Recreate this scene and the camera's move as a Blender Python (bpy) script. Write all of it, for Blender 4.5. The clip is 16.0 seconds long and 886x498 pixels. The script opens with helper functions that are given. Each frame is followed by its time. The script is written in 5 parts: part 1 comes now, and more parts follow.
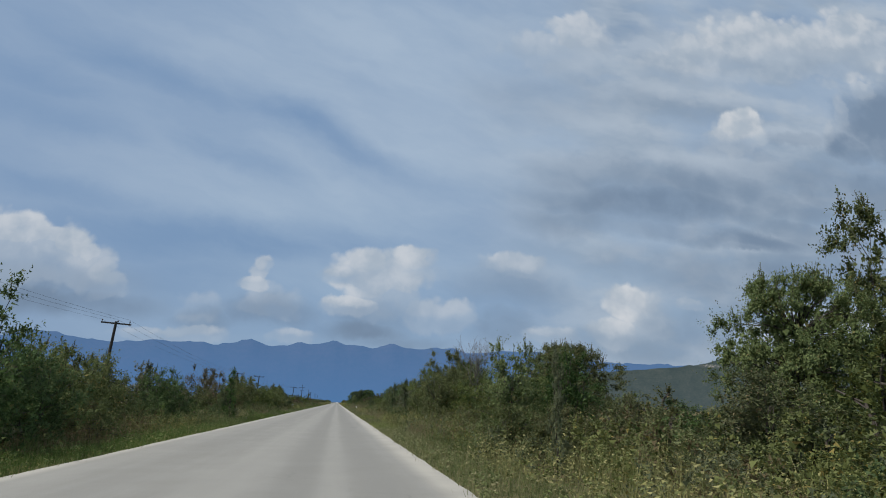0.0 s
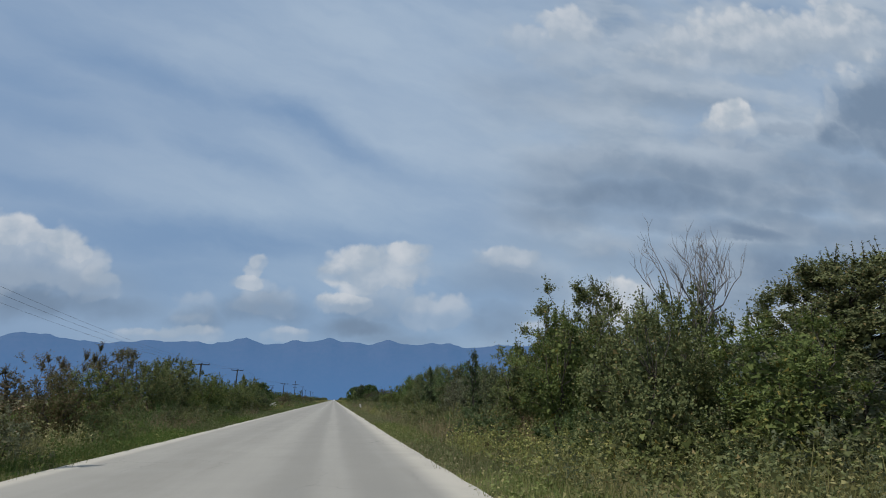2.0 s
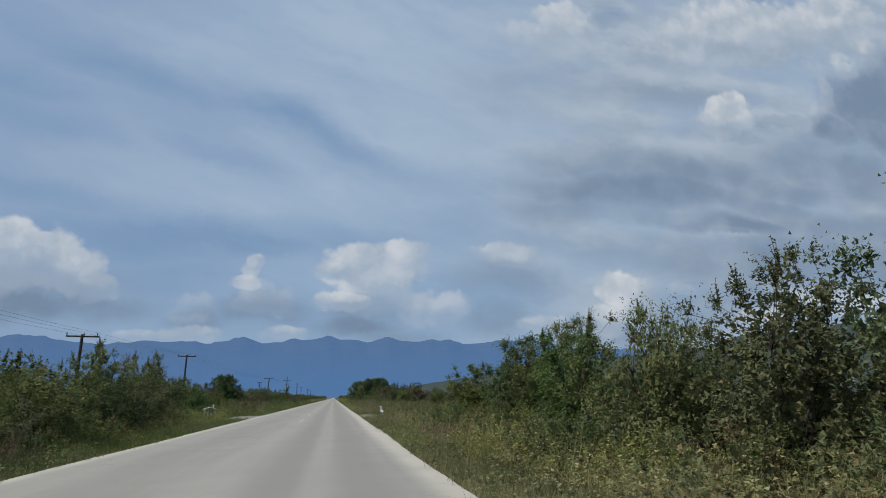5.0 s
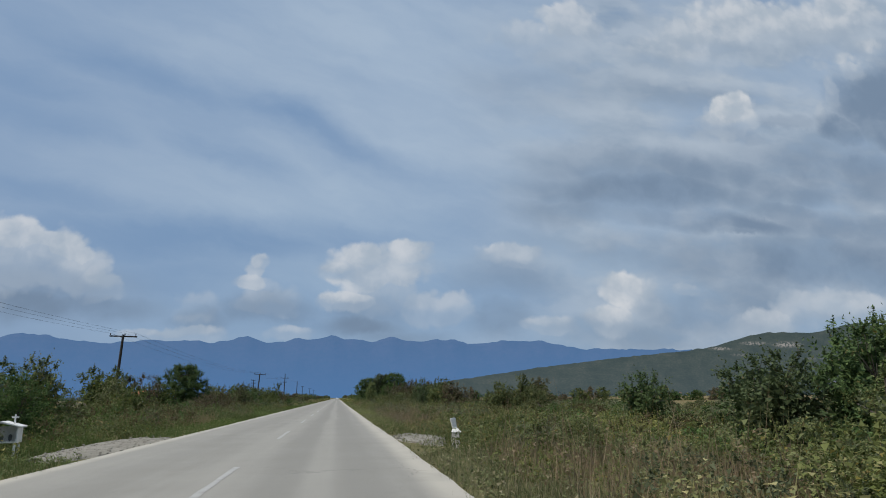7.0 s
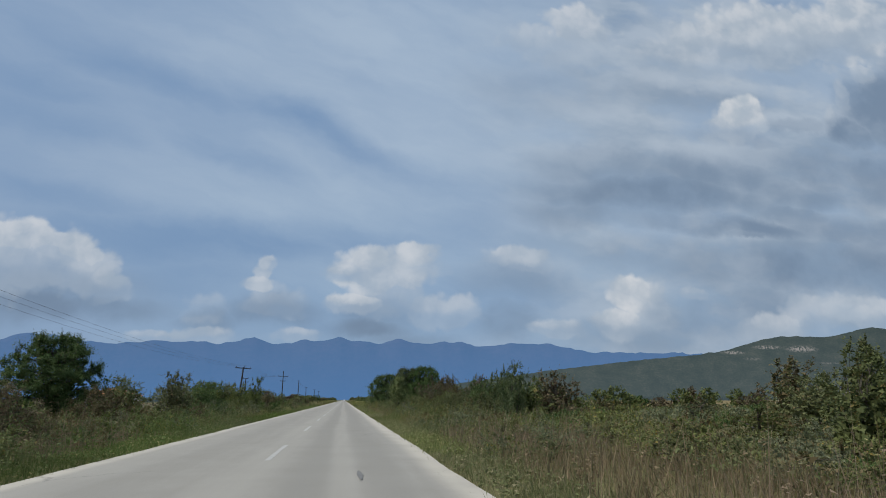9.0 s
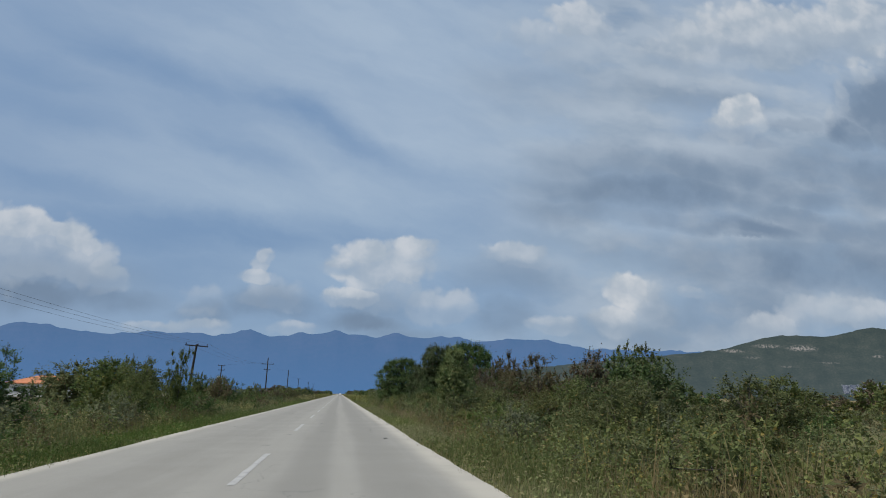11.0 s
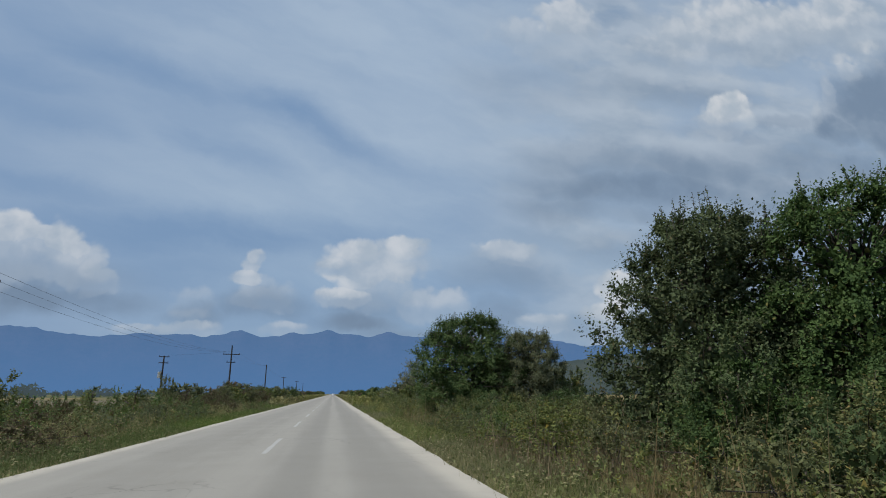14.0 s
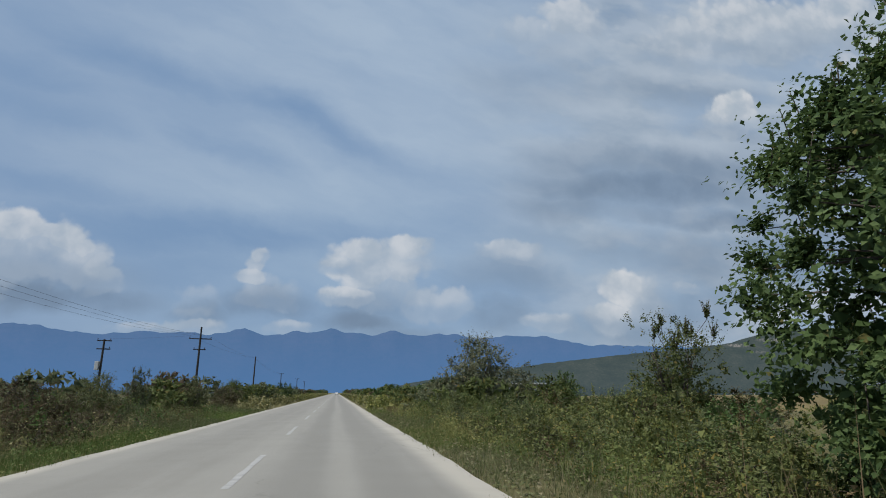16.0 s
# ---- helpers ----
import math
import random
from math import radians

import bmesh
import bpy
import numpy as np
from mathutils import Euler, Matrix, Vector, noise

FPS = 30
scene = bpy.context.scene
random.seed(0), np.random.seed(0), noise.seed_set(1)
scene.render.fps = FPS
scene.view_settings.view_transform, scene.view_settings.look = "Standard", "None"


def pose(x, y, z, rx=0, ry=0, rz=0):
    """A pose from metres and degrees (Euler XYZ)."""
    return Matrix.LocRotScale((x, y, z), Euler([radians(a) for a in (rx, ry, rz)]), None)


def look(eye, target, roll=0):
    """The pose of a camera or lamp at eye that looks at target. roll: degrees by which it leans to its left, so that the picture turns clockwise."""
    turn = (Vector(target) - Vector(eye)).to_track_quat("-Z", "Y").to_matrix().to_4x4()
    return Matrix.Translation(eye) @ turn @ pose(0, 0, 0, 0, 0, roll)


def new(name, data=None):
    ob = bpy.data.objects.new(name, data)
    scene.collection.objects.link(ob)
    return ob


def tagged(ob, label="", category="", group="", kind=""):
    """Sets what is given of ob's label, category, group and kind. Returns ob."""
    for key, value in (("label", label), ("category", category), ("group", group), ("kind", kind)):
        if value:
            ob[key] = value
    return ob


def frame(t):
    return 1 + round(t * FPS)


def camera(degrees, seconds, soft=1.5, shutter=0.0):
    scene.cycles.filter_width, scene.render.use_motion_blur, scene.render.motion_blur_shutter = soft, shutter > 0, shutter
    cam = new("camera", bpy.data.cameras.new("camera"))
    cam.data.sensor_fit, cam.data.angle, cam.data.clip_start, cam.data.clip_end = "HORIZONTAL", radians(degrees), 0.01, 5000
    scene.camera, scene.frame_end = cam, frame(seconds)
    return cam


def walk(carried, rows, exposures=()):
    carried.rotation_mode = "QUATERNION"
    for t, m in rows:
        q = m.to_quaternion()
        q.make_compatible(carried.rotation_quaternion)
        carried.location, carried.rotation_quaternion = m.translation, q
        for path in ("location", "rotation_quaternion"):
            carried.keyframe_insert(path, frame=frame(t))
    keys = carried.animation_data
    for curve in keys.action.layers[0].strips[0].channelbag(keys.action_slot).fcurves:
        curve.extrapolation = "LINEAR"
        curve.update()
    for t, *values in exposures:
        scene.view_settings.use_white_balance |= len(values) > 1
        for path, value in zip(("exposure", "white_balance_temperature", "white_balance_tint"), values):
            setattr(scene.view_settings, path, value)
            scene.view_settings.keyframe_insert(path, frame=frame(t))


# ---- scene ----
# ---------------------------------------------------------------- camera
cam = camera(71.0, 16.0, soft=1.0)
# seconds, x, y, yaw, pitch, roll; the camera rides 1.2 m above the road
PATH = """
0 .05 0 -9.09 14.08 1.39;0.5 .04 7.51 -9.10 13.96 .64;1 .03 14.98 -9.24 14.00 .42;1.5 .01 22.08 -9.42 13.75 -.23
2 0 29.06 -9.64 13.69 .27;2.5 .05 36.06 -9.79 13.56 -.10;3 .10 43.17 -9.84 13.63 -.35;3.5 .15 50.45 -9.85 13.66 -.05
4 .20 57.47 -9.95 13.39 -.59;4.8 .23 67.9 -9.9 13.39 -.6;5.6 .26 77.9 -9.8 13.38 -.65;6.5 .28 89.27 -9.65 13.37 -.67
7 .28 97.08 -9.50 13.41 -.43;7.5 .28 104.67 -9.41 13.39 -.41;8 .20 112.52 -9.31 13.39 -.57;8.5 .13 120.78 -8.97 13.63 .56
9 .05 128.66 -8.83 13.66 -.03;9.8 0 140.9 -8.85 13.5 .25;10.6 -.06 152.7 -8.95 13.3 .55;11.5 -.12 165.65 -9.08 13.16 .85
12 -.15 172.42 -9.43 13.21 0;12.5 -.14 178.99 -9.68 13.20 .34;13 -.12 185.60 -9.84 13.17 -.42;13.5 -.11 192.09 -9.87 13.12 -.08
14 -.10 198.70 -9.83 13.13 -.04;14.5 -.10 205.62 -9.72 13.36 .15;15 -.10 212.42 -9.57 13.42 -.10;15.5 -.10 219.31 -9.51 13.13 -.22
16 -.10 225.59 -9.47 13.05 .16
"""


def camera_rows():
    rows = []
    for part_of_line in PATH.replace("\n", ";").split(";"):
        if part_of_line.strip():
            t, x, y, yaw, pitch, roll = [float(v) for v in part_of_line.split()]
            turn = pose(x, y, 1.2, 90 + pitch, 0, yaw) @ pose(0, 0, 0, 0, 0, roll)
            rows.append((t, turn))
    return rows


walk(cam, camera_rows())

# ---------------------------------------------------------------- world, sun
SUN_ELEVATION, SUN_AZIMUTH = 54.0, -105.0      # azimuth from the driving direction, to the right


class Nodes:
    """A short way to write node trees."""

    def __init__(self, tree):
        self.tree = tree
        tree.nodes.clear()

    def add(self, kind, inputs=None, **props):
        n = self.tree.nodes.new(kind)
        if "operation" in props:
            n.operation = props["operation"]
        if "use_clamp" in props:
            n.use_clamp = props["use_clamp"]
        if "data_type" in props:
            n.data_type, n.blend_type = props["data_type"], props["blend_type"]
        if "rotation_type" in props:
            n.rotation_type = props["rotation_type"]
        if "feature" in props:
            n.feature = props["feature"]
        for k, v in (inputs or {}).items():
            if isinstance(v, bpy.types.NodeSocket):
                self.tree.links.new(v, n.inputs[k])
            else:
                n.inputs[k].default_value = v
        return n

    def math(self, op, a, b=0.0, c=0.0, clamp=False):
        return self.add("ShaderNodeMath", {0: a, 1: b, 2: c}, operation=op, use_clamp=clamp).outputs[0]

    def vec(self, op, a, b=(0, 0, 0)):
        n = self.add("ShaderNodeVectorMath", {0: a, 1: b}, operation=op)
        return n.outputs["Value"] if op in ("LENGTH", "DOT_PRODUCT") else n.outputs[0]

    def mix(self, fac, a, b, blend="MIX"):
        n = self.add("ShaderNodeMix", {0: fac, 6: a, 7: b}, data_type="RGBA", blend_type=blend)
        return n.outputs[2]

    def ramp(self, fac, stops):
        n = self.add("ShaderNodeValToRGB", {0: fac})
        e = n.color_ramp.elements
        while len(e) < len(stops):
            e.new(0.5)
        for el, (p, c) in zip(e, stops):
            el.position, el.color = p, (*c, 1)
        return n.outputs[0]

    def span(self, v, lo, hi, to_lo=0.0, to_hi=1.0, smooth=True):
        n = self.add("ShaderNodeMapRange", {0: v, 1: lo, 2: hi, 3: to_lo, 4: to_hi})
        n.interpolation_type = "SMOOTHSTEP" if smooth else "LINEAR"
        return n.outputs[0]

    def noise(self, vector, scale, detail=4.0, rough=0.55, out="Fac"):
        n = self.add("ShaderNodeTexNoise", {"Vector": vector, "Scale": scale, "Detail": detail, "Roughness": rough})
        return n.outputs[out]


def build_world():
    world = bpy.data.worlds.new("sky")
    scene.world = world
    world.use_nodes = True
    n = Nodes(world.node_tree)
    ray = n.add("ShaderNodeTexCoord").outputs["Generated"]
    air = n.add("ShaderNodeTexSky")
    air.sky_type, air.sun_disc, air.air_density, air.dust_density = "NISHITA", False, 1.2, 2.0
    air.sun_elevation, air.sun_rotation = radians(SUN_ELEVATION), radians(SUN_AZIMUTH)
    sky = air.outputs[0]
    xyz = n.add("ShaderNodeSeparateXYZ", {0: ray})
    # a flat cloud chart: sideways and upward slope against the distance ahead
    ahead = n.math("MAXIMUM", n.math("ABSOLUTE", xyz.outputs[1]), 0.12)
    chart = n.add("ShaderNodeCombineXYZ", {0: n.math("DIVIDE", xyz.outputs[0], ahead),
                                           1: n.math("DIVIDE", xyz.outputs[2], ahead)}).outputs[0]

    def warped(scale, amount, detail=4.0):
        colour = n.noise(chart, scale, detail, 0.6, "Color")
        return n.vec("ADD", chart, n.vec("MULTIPLY", n.vec("SUBTRACT", colour, (0.5, 0.5, 0.5)), (amount, amount, 0)))

    crisp, loose = warped(13.0, 0.034, 5.0), warped(5.0, 0.085, 5.0)
    ragged = warped(9.0, 0.085, 6.0)
    # rounded heads of cumulus: two sizes of cells
    heads = n.add("ShaderNodeTexVoronoi", {"Vector": crisp, "Scale": 26.0}, feature="F1").outputs["Distance"]
    small_heads = n.add("ShaderNodeTexVoronoi", {"Vector": crisp, "Scale": 62.0}, feature="F1").outputs["Distance"]
    billow = n.math("ADD", n.math("MULTIPLY", n.math("SUBTRACT", heads, .42), .50), n.math("MULTIPLY", n.math("SUBTRACT", small_heads, .42), .26))
    lumps = n.noise(crisp, 11.0, 4.0, 0.5)
    beside = n.noise(n.vec("ADD", crisp, (-.016, .022, 0)), 11.0, 4.0, 0.5)
    relief_light = n.span(n.math("SUBTRACT", n.math("SUBTRACT", lumps, beside), n.math("MULTIPLY", billow, .22)), -.17, .15)
    masks = {}

    def blob(kind, where, u, v, ru, rv, amount, turn, edge):
        p = n.vec("SUBTRACT", where, (u, v, 0))
        if turn:
            p = n.add("ShaderNodeVectorRotate", {"Vector": p, "Angle": radians(-turn)}, rotation_type="Z_AXIS").outputs[0]
        d = n.vec("LENGTH", n.vec("MULTIPLY", p, (1 / ru, 1 / rv, 0)))
        if kind == "puff":
            d = n.math("ADD", d, billow)
        m = n.span(d, 1.0 + edge, 1.0 - edge, 0.0, amount)
        masks[kind] = m if kind not in masks else n.math("MAXIMUM", masks[kind], m)
        if kind == "puff":
            high = n.vec("LENGTH", n.vec("MULTIPLY", n.vec("SUBTRACT", p, (-ru * .1, rv * .95, 0)), (1 / ru, 1 / rv, 0)))
            t = n.span(high, 1.35, .40, 0.0, amount)
            masks["crown"] = t if "crown" not in masks else n.math("MAXIMUM", masks["crown"], t)

    def puff(u, v, ru, rv, amount, turn=0):
        blob("puff", crisp, u, v, ru * 1.05, rv * 1.08, amount, turn, 0.20)

    def grey(u, v, ru, rv, amount, turn=0):
        blob("grey", loose, u, v, ru * 1.1, rv * 1.2, min(1.0, amount * 1.15), turn, 0.7)

    def dark(u, v, ru, rv, amount, turn=0):
        blob("grey", ragged, u, v, ru * 1.15, rv * 1.15, amount, turn, 0.5)

    def blue(u, v, ru, rv, amount, turn=0):
        blob("blue", loose, u, v, ru * 1.15, rv * 1.2, amount, turn, 0.85)

    def veil(u, v, ru, rv, amount, turn=0):
        blob("veil", loose, u, v, ru * 1.15, rv * 1.2, amount, turn, 0.9)

    puff(-0.539, 0.199, 0.113, 0.067, 0.68)
    puff(-0.456, 0.207, 0.085, 0.051, 0.66)
    puff(-0.396, 0.195, 0.052, 0.037, 0.68)
    puff(-0.351, 0.168, 0.032, 0.022, 0.62)
    puff(-0.412, 0.231, 0.036, 0.023, 0.85)
    puff(-0.493, 0.246, 0.054, 0.025, 0.85)
    puff(-0.387, 0.218, 0.019, 0.016, 0.8)
    puff(-0.441, 0.241, 0.024, 0.016, 0.8)
    puff(-0.130, 0.215, 0.016, 0.015, 0.7)
    puff(-0.141, 0.178, 0.025, 0.013, 0.75)
    puff(-0.135, 0.197, 0.015, 0.015, 0.6)
    puff(-0.113, 0.161, 0.027, 0.020, 0.3)
    puff(-0.098, 0.147, 0.047, 0.027, 0.4)
    puff(-0.128, 0.147, 0.034, 0.022, 0.4)
    puff(0.042, 0.201, 0.079, 0.038, 0.75)
    puff(0.105, 0.22, 0.053, 0.034, 0.8)
    puff(0.108, 0.241, 0.042, 0.019, 0.85)
    puff(0.032, 0.227, 0.037, 0.019, 0.85)
    puff(-0.005, 0.195, 0.032, 0.024, 0.8)
    puff(0.009, 0.15, 0.052, 0.016, 0.85)
    puff(0.126, 0.142, 0.045, 0.031, 0.6)
    puff(0.177, 0.14, 0.041, 0.028, 0.6)
    puff(0.079, 0.16, 0.064, 0.033, 0.45)
    puff(0.285, 0.237, 0.066, 0.019, 0.65)
    puff(0.305, 0.225, 0.05, 0.016, 0.45)
    puff(0.489, 0.18, 0.042, 0.034, 0.95)
    puff(0.461, 0.125, 0.049, 0.029, 0.9)
    puff(0.521, 0.163, 0.036, 0.038, 0.65)
    puff(0.35, 0.118, 0.05, 0.017, 0.6)
    puff(0.721, 0.51, 0.075, 0.033, 0.9)
    puff(0.741, 0.535, 0.053, 0.036, 1)
    puff(0.753, 0.551, 0.029, 0.027, 1)
    puff(1.078, 0.688, 0.035, 0.016, 0.6)
    puff(1.015, 0.647, 0.029, 0.020, 0.6)
    puff(0.963, 0.592, 0.018, 0.029, 0.5)
    puff(0.928, 0.540, 0.013, 0.022, 0.4)
    puff(0.888, 0.165, 0.099, 0.026, 0.5)
    puff(0.968, 0.150, 0.06, 0.030, 0.6)
    puff(0.76, 0.119, 0.067, 0.029, 0.65)
    puff(0.826, 0.146, 0.069, 0.029, 0.5)
    puff(0.597, 0.18, 0.026, 0.012, 0.5)
    puff(-0.229, 0.094, 0.06, 0.015, 0.65)
    puff(-0.293, 0.094, 0.04, 0.01, 0.5)
    puff(-0.074, 0.097, 0.038, 0.013, 0.55)
    puff(-0.212, 0.137, 0.035, 0.03, 0.35)
    puff(0.892, 0.723, 0.224, 0.069, 0.8)
    puff(1.028, 0.75, 0.123, 0.082, 0.75)
    puff(0.711, 0.68, 0.136, 0.056, 0.62)
    puff(0.418, 0.695, 0.069, 0.042, 0.75)
    puff(0.387, 0.65, 0.112, 0.048, 0.5)
    puff(0.633, 0.63, 0.144, 0.049, 0.45)
    grey(-0.393, 0.138, 0.093, 0.017, 1)
    grey(-0.478, 0.145, 0.083, 0.019, 1)
    grey(-0.45, 0.163, 0.115, 0.029, 0.6)
    grey(-0.11, 0.134, 0.051, 0.016, 0.75)
    grey(0.035, 0.114, 0.055, 0.013, 0.95)
    grey(0.048, 0.136, 0.054, 0.02, 0.5)
    grey(-0.207, 0.122, 0.041, 0.012, 0.6)
    grey(0.267, 0.121, 0.039, 0.019, 0.5)
    grey(0.279, 0.197, 0.079, 0.023, 0.4)
    grey(0.835, 0.229, 0.155, 0.036, 0.9)
    grey(1.002, 0.233, 0.118, 0.040, 0.9)
    grey(0.568, 0.249, 0.118, 0.027, 0.4)
    dark(1.033, 0.554, 0.068, 0.055, 1, -40)
    dark(1.115, 0.603, 0.055, 0.073, 1)
    grey(0.919, 0.242, 0.155, 0.044, 0.75)
    grey(0.653, 0.230, 0.127, 0.033, 0.5)
    grey(1.011, 0.277, 0.109, 0.036, 0.6)
    dark(1.051, 0.580, 0.050, 0.075, 1, -35)
    dark(0.968, 0.513, 0.045, 0.030, 1, -30)
    dark(1.086, 0.526, 0.060, 0.045, 1)
    dark(1.000, 0.414, 0.050, 0.034, 0.8)
    dark(0.742, 0.307, 0.075, 0.013, 0.8)
    dark(0.469, 0.415, 0.080, 0.026, 0.55)
    dark(0.594, 0.394, 0.075, 0.026, 0.6)
    dark(0.545, 0.348, 0.120, 0.018, 0.6)
    dark(0.827, 0.332, 0.070, 0.016, 0.6)
    dark(0.657, 0.358, 0.060, 0.018, 0.5)
    dark(0.919, 0.308, 0.090, 0.016, 0.55)
    dark(0.264, 0.129, 0.034, 0.024, 0.45)
    dark(0.858, 0.530, 0.060, 0.014, 0.4)
    grey(0.55, 0.361, 0.189, 0.028, 0.9)
    grey(0.723, 0.301, 0.127, 0.015, 0.9)
    grey(0.434, 0.409, 0.097, 0.033, 0.5)
    grey(0.666, 0.4, 0.139, 0.027, 0.7)
    grey(0.84, 0.386, 0.109, 0.023, 0.6)
    grey(0.909, 0.436, 0.15, 0.036, 0.6)
    grey(1.006, 0.418, 0.077, 0.048, 0.7)
    grey(0.925, 0.311, 0.159, 0.025, 0.6)
    grey(0.722, 0.477, 0.072, 0.014, 0.4)
    grey(0.396, 0.322, 0.095, 0.023, 0.5)
    grey(0.603, 0.562, 0.153, 0.024, 0.3)
    grey(0.506, 0.104, 0.124, 0.019, 0.35)
    grey(0.636, 0.135, 0.098, 0.03, 0.5)
    grey(0.757, 0.219, 0.183, 0.038, 0.45)
    grey(0.933, 0.224, 0.144, 0.029, 0.5)
    grey(0.728, 0.167, 0.067, 0.031, 0.5)
    grey(0.356, 0.56, 0.131, 0.035, 0.25)
    grey(0.089, 0.1, 0.064, 0.011, 0.5)
    grey(0.578, 0.314, 0.133, 0.015, 0.5)
    blue(-0.054, 0.448, 0.103, 0.023, 1, -32)
    blue(-0.135, 0.483, 0.065, 0.021, 0.7, -30)
    blue(-0.487, 0.438, 0.106, 0.025, 0.9, -12)
    blue(-0.529, 0.508, 0.098, 0.02, 0.6, -15)
    blue(-0.346, 0.534, 0.14, 0.023, 0.6, -18)
    blue(-0.241, 0.243, 0.194, 0.028, 0.9)
    blue(-0.445, 0.304, 0.12, 0.015, 0.6, -8)
    blue(0.512, 0.723, 0.071, 0.038, 0.9)
    blue(0.81, 0.773, 0.091, 0.019, 0.7)
    blue(-0.175, 0.394, 0.107, 0.02, 0.5, -15)
    blue(-0.041, 0.255, 0.162, 0.025, 0.6)
    blue(0.183, 0.283, 0.117, 0.04, 0.4)
    blue(-0.236, 0.176, 0.083, 0.036, 0.5)
    blue(-0.036, 0.126, 0.263, 0.027, 0.5)
    blue(0.278, 0.149, 0.146, 0.038, 0.4)
    blue(0.038, 0.376, 0.152, 0.03, 0.35, -20)
    veil(0.145, 0.466, 0.171, 0.064, 0.7, -10)
    veil(0.084, 0.604, 0.203, 0.068, 0.45, -10)
    veil(-0.27, 0.583, 0.235, 0.032, 0.5, -18)
    veil(-0.407, 0.39, 0.198, 0.033, 0.7, -12)
    veil(-0.17, 0.321, 0.29, 0.035, 0.7, -5)
    veil(0.011, 0.345, 0.15, 0.036, 0.6, -12)
    veil(0.246, 0.441, 0.165, 0.043, 0.6)
    veil(0.452, 0.521, 0.178, 0.069, 0.55)
    veil(0.383, 0.27, 0.207, 0.041, 0.4)
    veil(0.539, 0.244, 0.173, 0.041, 0.4)
    veil(-0.092, 0.556, 0.152, 0.032, 0.45, -25)
    # streaks of high cloud, drawn out along the wind
    wind = n.add("ShaderNodeVectorRotate", {"Vector": loose, "Angle": radians(14)}, rotation_type="Z_AXIS").outputs[0]
    streak = n.noise(n.vec("MULTIPLY", wind, (1.0, 3.4, 1.0)), 3.2, 8.0, 0.58)
    fine = n.noise(n.vec("MULTIPLY", wind, (1.0, 2.2, 1.0)), 11.0, 4.0, 0.5)
    high = n.span(n.math("ADD", streak, n.math("MULTIPLY", n.math("SUBTRACT", fine, 0.5), 0.22)), 0.30, 0.72)
    height = n.span(xyz.outputs[2], 0.0, 0.45)
    thin = n.math("ADD", n.math("MULTIPLY", high, 0.24), 0.45)
    thin = n.math("ADD", thin, n.math("MULTIPLY", masks["veil"], 0.30))
    thin = n.math("SUBTRACT", thin, n.math("MULTIPLY", masks["blue"], 0.46), clamp=True)
    clear = n.mix(1.0, sky, (0.066, 0.066, 0.066, 1), "MULTIPLY")
    haze = n.mix(height, (0.335, 0.460, 0.602, 1), (0.405, 0.503, 0.622, 1))
    haze = n.mix(n.span(n.add("ShaderNodeSeparateXYZ", {0: chart}).outputs[0], 0.0, -.55, 0.0, .8), haze, (.285, .385, .535, 1))
    colour = n.mix(thin, n.mix(0.85, clear, (0.182, 0.302, 0.498, 1)), haze)
    # broken lumpy cloud on the side away from the sun
    lumpy = n.noise(n.vec("MULTIPLY", crisp, (1.0, 2.3, 1.0)), 4.6, 4.0, 0.5)
    lumpy_up = n.noise(n.vec("MULTIPLY", n.vec("ADD", crisp, (-.02, .03, 0)), (1.0, 2.3, 1.0)), 4.6, 4.0, 0.5)
    broken = n.span(n.math("SUBTRACT", lumpy, lumpy_up), -.16, .16)
    side = n.math("MULTIPLY", n.span(n.add("ShaderNodeSeparateXYZ", {0: loose}).outputs[0], 0.10, 0.55), n.span(lumpy, .36, .56, .25, .75))
    colour = n.mix(side, colour, n.mix(broken, (0.270, 0.345, 0.437, 1), (0.425, 0.490, 0.565, 1)))
    shade = n.math("MULTIPLY", masks["grey"], n.span(lumps, 0.3, 0.6, 0.6, 0.95))
    colour = n.mix(shade, colour, (0.172, 0.242, 0.345, 1))
    under = n.mix(relief_light, (0.325, 0.395, 0.485, 1), (0.43, 0.495, 0.57, 1))
    white = n.mix(relief_light, (0.42, 0.485, 0.555, 1), (0.635, 0.655, 0.685, 1))
    puffs = n.mix(masks["crown"], under, white)
    soft_feet = n.math("MULTIPLY", masks["puff"], n.span(masks["crown"], 0.0, 0.4, 0.55, 1.0))
    colour = n.mix(n.math("MULTIPLY", soft_feet, n.span(lumps, 0.25, 0.5, 0.75, 1.0)), colour, puffs)
    back = n.add("ShaderNodeBackground", {0: colour, 1: 1.0})
    out = n.add("ShaderNodeOutputWorld")
    world.node_tree.links.new(back.outputs[0], out.inputs[0])


build_world()

sun = new("sun", bpy.data.lights.new("sun", "SUN"))
sun.data.energy, sun.data.angle, sun.data.color = 3.7, radians(1.2), (1.0, 0.95, 0.87)
_e, _a = radians(SUN_ELEVATION), radians(SUN_AZIMUTH)
sun.matrix_world = look((0, 0, 0), (-math.sin(_a) * math.cos(_e), -math.cos(_a) * math.cos(_e), -math.sin(_e)))


# ---------------------------------------------------------------- materials
def material(name):
    m = bpy.data.materials.new(name)
    m.use_nodes = True
    return m, Nodes(m.node_tree)


def finish(m, n, shader):
    out = n.add("ShaderNodeOutputMaterial")
    m.node_tree.links.new(shader, out.inputs[0])
    return m


